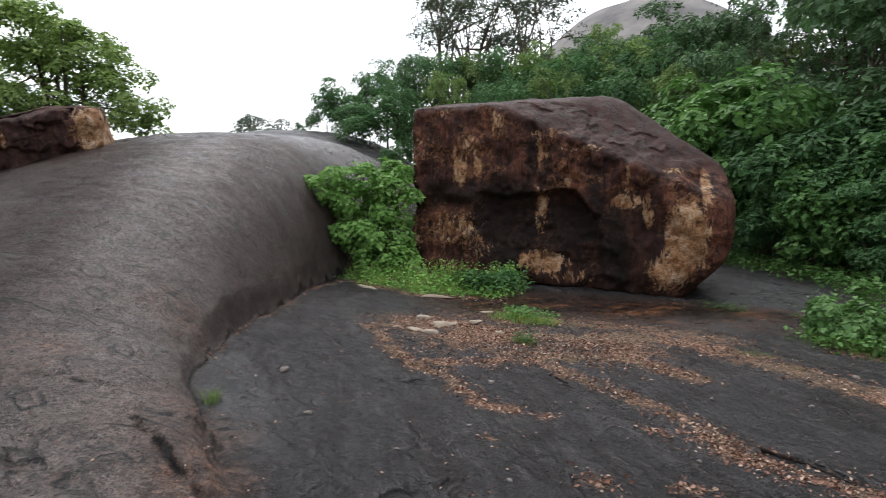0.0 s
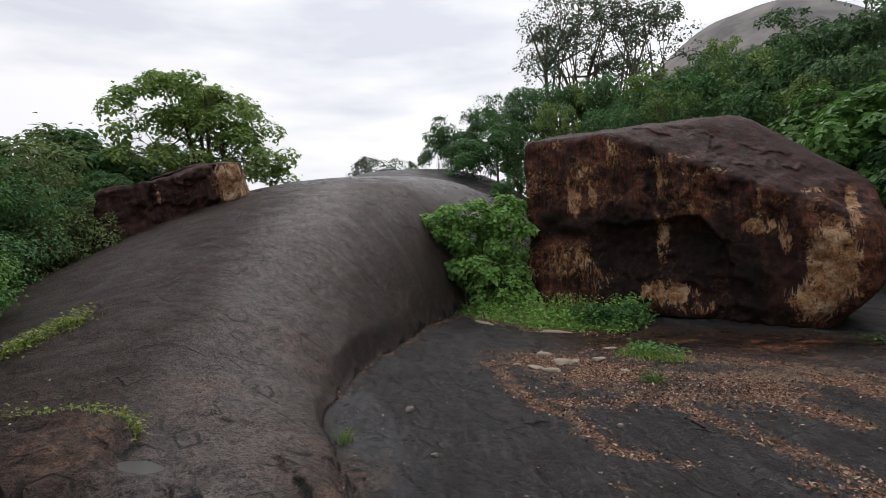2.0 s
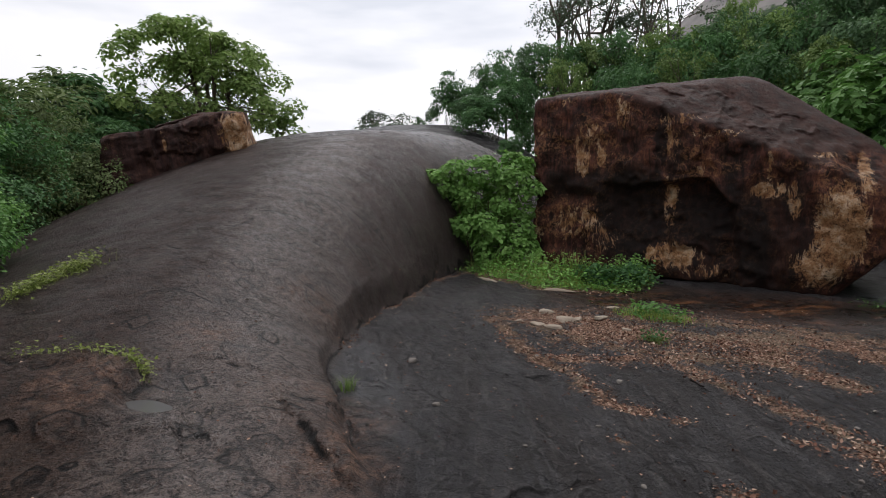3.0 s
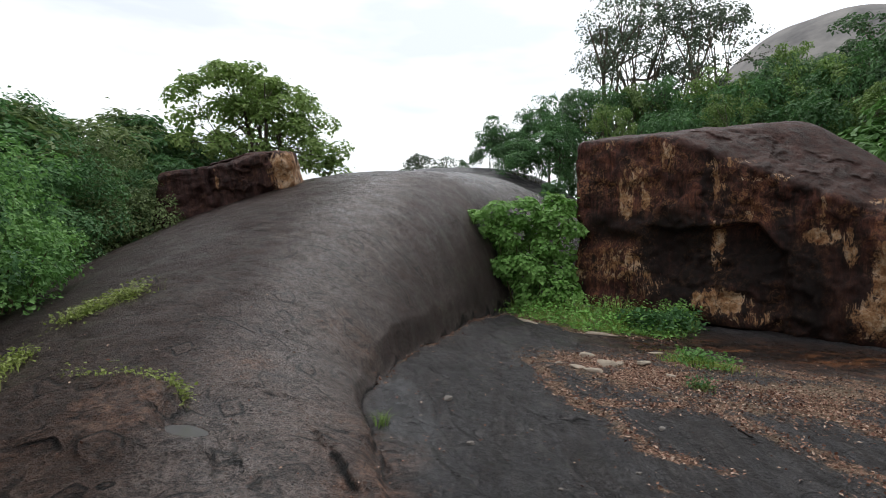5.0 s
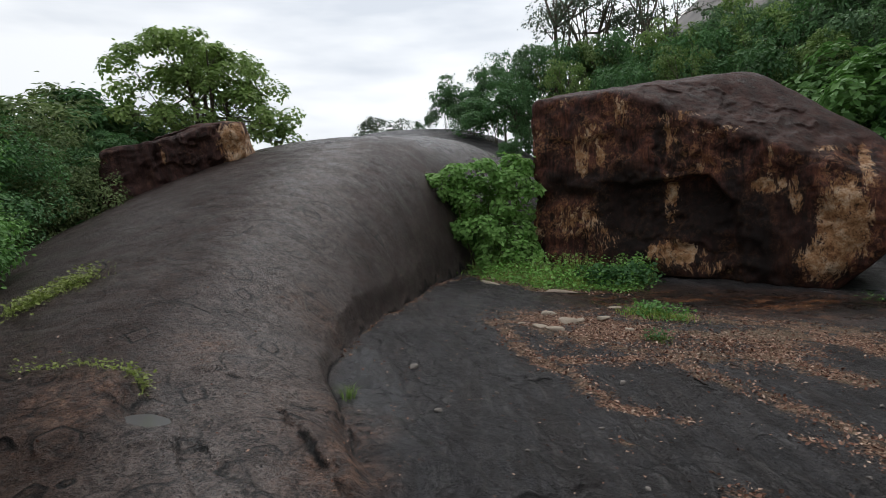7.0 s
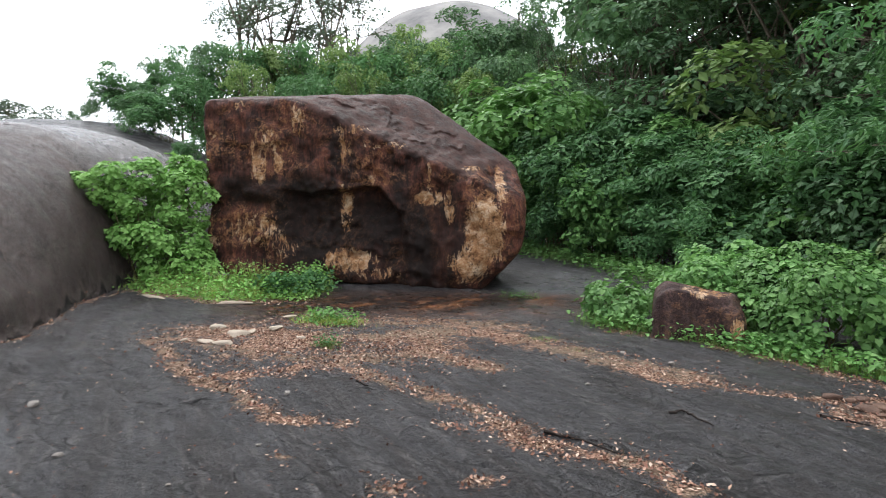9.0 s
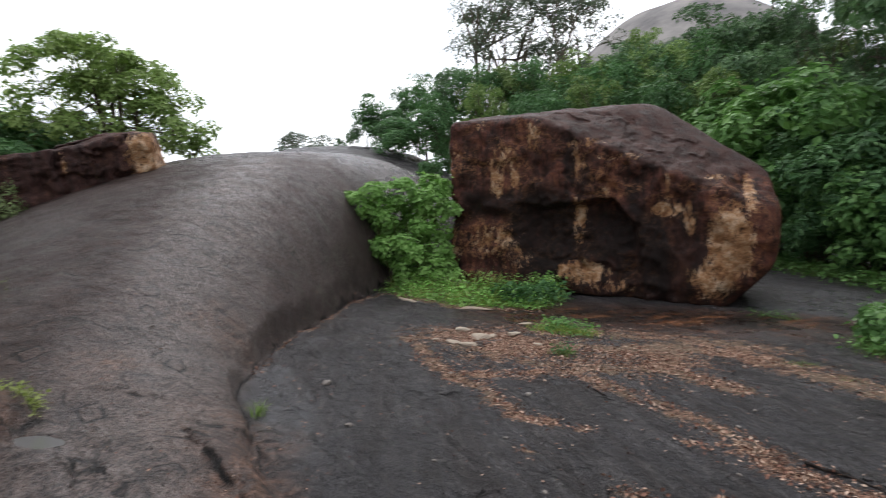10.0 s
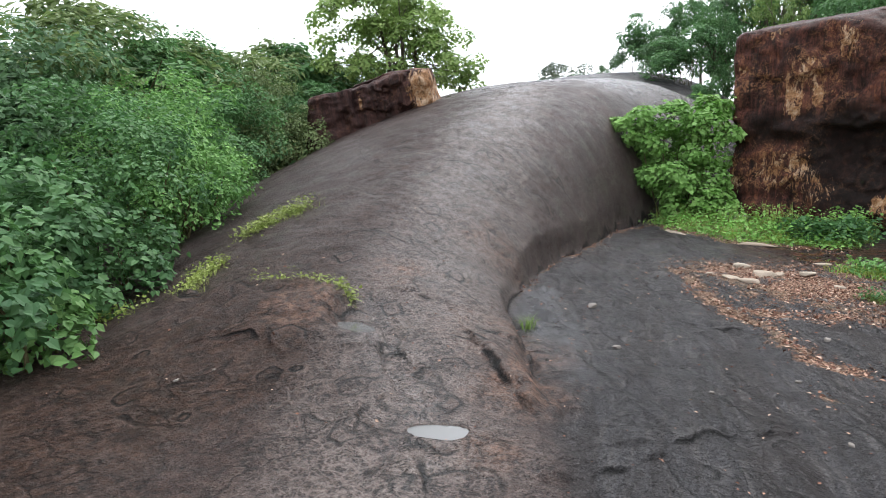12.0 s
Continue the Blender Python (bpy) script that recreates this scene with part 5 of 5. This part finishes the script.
# grass bank at the boulder's foot: short in front, tall against the stone
for row, (height, blades, leafy) in enumerate(((0.12, 1500, 500), (0.22, 1700, 900), (0.34, 1800, 1300), (0.46, 1600, 1300), (0.55, 1300, 900))):
    back = 0.27 * row
    line = [(x + back * 0.35, y + back * 0.9) for x, y in ((0.2, 11.2), (0.75, 10.35), (1.4, 9.62), (2.45, 9.5), (2.95, 9.95))]
    tuft("grass_bank", line, 0.13, blades, height, GRASS_MIX, 101 + row, "light green grass and weeds at the boulder's foot", leafy, 0.06, LEAF_FRESH, kind="stuff")
tuft("grass_bank", ((0.7, 11.2), (1.3, 10.4), (1.8, 10.3)), 0.18, 800, 0.6, GRASS_DRY, 120, "dry straw-coloured grass among green weeds", kind="stuff")
tuft("weeds", ((2.2, 10.1), (2.7, 9.95), (3.1, 10.3)), 0.16, 200, 0.4, GRASS, 121, "low green weeds beside the boulder", 1500, 0.09, LEAF_BROAD, "weed", kind="stuff")

# weeds rooted in cracks of the dome
tuft("weed_patch", ((-3.86, 5.05), (-3.78, 5.25), (-3.7, 5.5), (-3.58, 5.72)), 0.085, 1100, 0.12, GRASS_MIX, 104, "yellow-green creeping weeds on the bare dome", 900, 0.032, GRASS_MIX, "weed")
tuft("weed_patch", ((-3.5, 3.65), (-3.63, 4.0), (-3.7, 4.25), (-3.7, 4.42)), 0.06, 480, 0.13, GRASS_MIX, 105, "sparse yellow-green weeds on the bare dome", 420, 0.03, GRASS_MIX, "weed")
tuft("weed_patch", ((-3.0, 3.86), (-2.5, 3.93), (-2.15, 3.86), (-2.0, 3.74)), 0.035, 700, 0.1, GRASS_MIX, 106, "thin weeds growing along a crack in the rock", 380, 0.028, GRASS_MIX, "weed")
tuft("weed_patch", ((-4.2, 3.3), (-4.0, 3.5), (-3.7, 3.48)), 0.07, 160, 0.1, GRASS_MIX, 107, "trailing weeds creeping out over bare rock", 150, 0.035, GRASS_MIX, "weed")
tuft("grass_tuft", ((-0.88, 4.55), (-0.86, 4.6)), 0.025, 60, 0.24, GRASS, 108, "small grass tuft in the crack at the dome's foot")
tuft("grass_tuft", ((2.05, 6.35), (2.15, 6.42)), 0.06, 420, 0.16, GRASS, 109, "small green grass tuft among leaf litter", 120, 0.035, LEAF_BROAD)
tuft("grass_tuft", ((2.25, 7.75), (2.5, 7.6), (2.75, 7.45)), 0.11, 900, 0.2, GRASS_MIX, 110, "light green grass tuft among leaf litter", 500, 0.05, LEAF_LIME)
tuft("grass_tuft", ((4.5, 6.0), (4.7, 5.85)), 0.06, 260, 0.1, GRASS, 111, "small yellow-green tuft on the slab")
tuft("grass_tuft", ((4.6, 5.35), (4.75, 5.2)), 0.05, 220, 0.1, GRASS, 112, "small yellow-green tuft on the slab")
tuft("grass_fringe", ((6.0, 6.6), (6.3, 5.9), (6.6, 5.0), (6.85, 4.2), (7.1, 3.3), (7.2, 2.3)), 0.16, 4200, 0.26, GRASS, 113, "green grass and seedlings along the slab's edge", 2400, 0.07, LEAF_LIME, kind="stuff")
tuft("grass_fringe", ((13.6, 21.0), (12.9, 18.4), (12.4, 15.5), (12.0, 13.2), (11.6, 10.6), (10.6, 8.4)), 0.5, 5200, 0.4, GRASS, 114, "bright green low growth along the forest edge", 5200, 0.12, LEAF_LIME, kind="stuff")
tuft("grass_fringe", ((5.9, 8.9), (6.4, 8.5)), 0.06, 150, 0.15, GRASS, 115, "small green tuft under the boulder's corner", 100, 0.04, LEAF_LIME)


def litter_material():
    k = Kit("dry_leaf_litter")
    c = k.ramp(k.island(), (0.0, (0.06, 0.026, 0.016)), (0.35, (0.2, 0.095, 0.065)), (0.7, (0.38, 0.22, 0.155)), (1.0, (0.58, 0.43, 0.33)))
    return k.done(c, 0.8, None, 0.25)


def pebble_material(name, a, b):
    k = Kit(name)
    c = k.mix(k.chance(), a, b)
    c = k.mix(k.ramp(k.noise(40.0, 5, 0.7), (0.4, 0.45), (0.6, 0.0)), c, (0.12, 0.1, 0.085))
    return k.done(c, 0.8, k.bump(k.noise(60.0, 4), 0.5, 0.01), 0.3)


LITTER = litter_material()
PALE_STONE = pebble_material("pale_stone", (0.55, 0.47, 0.37), (0.42, 0.33, 0.25))
GREY_STONE = pebble_material("grey_stone", (0.22, 0.19, 0.17), (0.32, 0.29, 0.26))
RUBBLE = pebble_material("red_brown_rubble", (0.09, 0.045, 0.03), (0.16, 0.085, 0.055))

rng = np.random.default_rng(5)
pick = rng.random(len(gx)) < np.clip(litter, 0, 1) ** 2 * 1.0 * ((gx > -1.5) & (gy < 12))
k_near = np.flatnonzero(pick)
k_near = k_near[rng.permutation(len(k_near))[:42000]]
px = gx[k_near] + rng.normal(size=len(k_near)) * 0.05
py = gy[k_near] + rng.normal(size=len(k_near)) * 0.05
pz = on_surface(px, py) + 0.008
facing = rng.normal(size=(len(px), 3)) * 0.6 + (0, 0, 1)
tagged(part("leaf_litter", leaf_mesh("leaf_litter", np.column_stack([px, py, pz]), facing, rng.uniform(0.012, 0.044, len(px)), "plain", LITTER, rng, 0.0)),
       "scattered dry red-brown leaves and grit on the slab", "leaf litter", kind="stuff")

# scattered grit over the whole slab
gxs = np.concatenate([rng.uniform(-0.8, 6.5, 900), rng.uniform(-3.5, 0, 260)])
gys = np.concatenate([rng.uniform(2.4, 8.5, 900), rng.uniform(2.3, 6, 260)])
gzs = on_surface(gxs, gys) + 0.006
facing = rng.normal(size=(len(gxs), 3)) * 0.4 + (0, 0, 1)
tagged(part("grit", leaf_mesh("grit", np.column_stack([gxs, gys, gzs]), facing, rng.uniform(0.01, 0.032, len(gxs)), "plain", LITTER, rng, 0.0)),
       "tiny dry leaves and bark chips strewn on bare rock", "grit", kind="stuff")


def stone_shapes(count, mat, seed):
    out = []
    for i in range(count):
        r = np.random.default_rng(seed + i)
        planes = []
        for _ in range(11):
            nn = r.normal(size=3)
            planes.append((tuple(nn), r.uniform(0.7, 1.0)))
        for ax in ((1, 0, 0), (-1, 0, 0), (0, 1, 0), (0, -1, 0), (0, 0, 1), (0, 0, -1)):
            planes.append((ax, 1.0))
        out.append(rock_mesh("stone", planes, 18, 0.06, seed + i * 3.7, mat, 3)[0])
    return out


PALE_SHAPES, GREY_SHAPES, RUBBLE_SHAPES = stone_shapes(4, PALE_STONE, 300), stone_shapes(4, GREY_STONE, 400), stone_shapes(4, RUBBLE, 500)


def set_stone(shapes, i, x, y, sx, sy, sz, turn, label, category, group):
    ob = tagged(new("stone", shapes[i % len(shapes)]), label, category, group)
    ob.matrix_basis = pose(x, y, ground_z(x, y) + sz * 0.35, 0, 0, turn) @ Matrix.Diagonal((sx, sy, sz, 1))
    return ob


for i, (x, y, sx, sy, sz) in enumerate(((1.14, 7.72, 0.1, 0.07, 0.035), (1.3, 7.2, 0.16, 0.1, 0.05), (1.45, 7.25, 0.06, 0.05, 0.03), (0.92, 6.9, 0.12, 0.05, 0.025), (1.06, 6.7, 0.11, 0.05, 0.025), (0.72, 7.05, 0.05, 0.04, 0.02), (1.75, 7.3, 0.09, 0.06, 0.03), (1.9, 6.75, 0.06, 0.05, 0.02), (0.5, 10.2, 0.35, 0.07, 0.03), (1.55, 9.25, 0.3, 0.06, 0.025), (2.05, 8.2, 0.15, 0.06, 0.02))):
    set_stone(PALE_SHAPES, i, x, y, sx, sy, sz, 37 * i, "flat pale buff stone lying on the slab", "stone", "pale stones on the slab")
for i, (x, y, r) in enumerate(((-0.43, 5.41, 0.04), (-0.17, 4.31, 0.028), (-0.61, 4.91, 0.014), (0.28, 4.7, 0.02), (0.95, 4.05, 0.02), (1.35, 5.0, 0.03), (1.15, 5.4, 0.025), (0.75, 5.7, 0.02), (1.62, 6.15, 0.025), (2.8, 4.2, 0.02), (2.3, 3.4, 0.018), (3.4, 3.5, 0.02), (3.9, 4.3, 0.022), (4.5, 3.9, 0.025), (3.2, 4.6, 0.018), (1.0, 3.2, 0.018), (1.8, 2.8, 0.02), (0.4, 3.6, 0.015), (-1.9, 5.3, 0.02), (-2.6, 2.6, 0.018), (-2.45, 2.75, 0.012), (5.2, 4.5, 0.035), (5.0, 5.0, 0.03), (4.1, 5.1, 0.02))):
    set_stone(GREY_SHAPES, i, x, y, r, r * 0.8, r * 0.6, 53 * i, "small grey pebble on the slab", "pebble", "pebbles on the slab")
for i in range(26):
    x, y = 5.85 + rng.normal() * 0.3, 2.86 + rng.normal() * 0.14
    r = rng.uniform(0.02, 0.06)
    set_stone(RUBBLE_SHAPES, i, x, y, r * 1.5, r, r * 0.6, 71 * i, "red-brown broken chunk of rubble on the slab", "rubble", "heap of rubble")


# ---------------------------------------------------------------- rain pools
def water_material():
    k = Kit("shallow_rain_water")
    return k.done((0.115, 0.113, 0.11), 0.12, k.bump(k.noise(9.0, 2), 0.02, 0.01), 0.6)


WATER = water_material()
for p in POOLS:
    turn = radians(p[4])
    ring = [(0, 0, 0)]
    for a in np.linspace(0, 2 * math.pi, 40, endpoint=False):
        far = np.linspace(0.4, 1.7, 66)
        lu, lv = far * p[2] * math.cos(a), far * p[3] * math.sin(a)
        q = pool_mask(p[0] + lu * math.cos(turn) - lv * math.sin(turn), p[1] + lu * math.sin(turn) + lv * math.cos(turn), p)
        n = int(np.argmax(q > 1.08))
        ring.append((lu[n], lv[n], 0))
    f = [(0, 1 + i, 1 + (i + 1) % 40) for i in range(40)]
    ob = tagged(new("puddle", raw_mesh("puddle", ring, f, WATER)), "shallow pale rain puddle in a rock hollow", "puddle")
    ob.matrix_basis = pose(p[0], p[1], p[5] - 0.004, 0, 0, p[4])


# ---------------------------------------------------------------- thin dark sticks on the slab
def stick(pts, r, seed):
    rg = np.random.default_rng(seed)
    line = []
    for (ax, ay), (bx, by) in zip(pts[:-1], pts[1:]):
        for t in np.linspace(0, 1, 6)[:-1]:
            x, y = ax + (bx - ax) * t + rg.normal() * 0.008, ay + (by - ay) * t + rg.normal() * 0.008
            line.append((x, y, ground_z(x, y) + r * 0.7))
    rad = [r * (1 - 0.65 * i / len(line)) * rg.uniform(0.8, 1.2) for i in range(len(line))]
    vv, qq = tubes([(line, rad)], 6)
    return tagged(new("stick", raw_mesh("stick", vv, qq, STICK, True)), "thin dark dry stick lying on the slab", "stick", "sticks on the slab")


STICKS = (
    (((3.98, 3.43), (4.11, 3.39), (4.09, 3.24), (4.07, 3.06)), 0.013),
    (((2.79, 3.48), (3.0, 3.3), (3.09, 2.96)), 0.013),
    (((5.08, 2.91), (5.11, 2.76), (5.25, 2.59)), 0.014),
    (((1.97, 5.05), (2.02, 4.81)), 0.011),
)
STICK = bark_material("dark_dry_stick", (0.012, 0.009, 0.008), (0.04, 0.03, 0.025))
for i, (pts, r) in enumerate(STICKS):
    stick(pts, r, 600 + i)
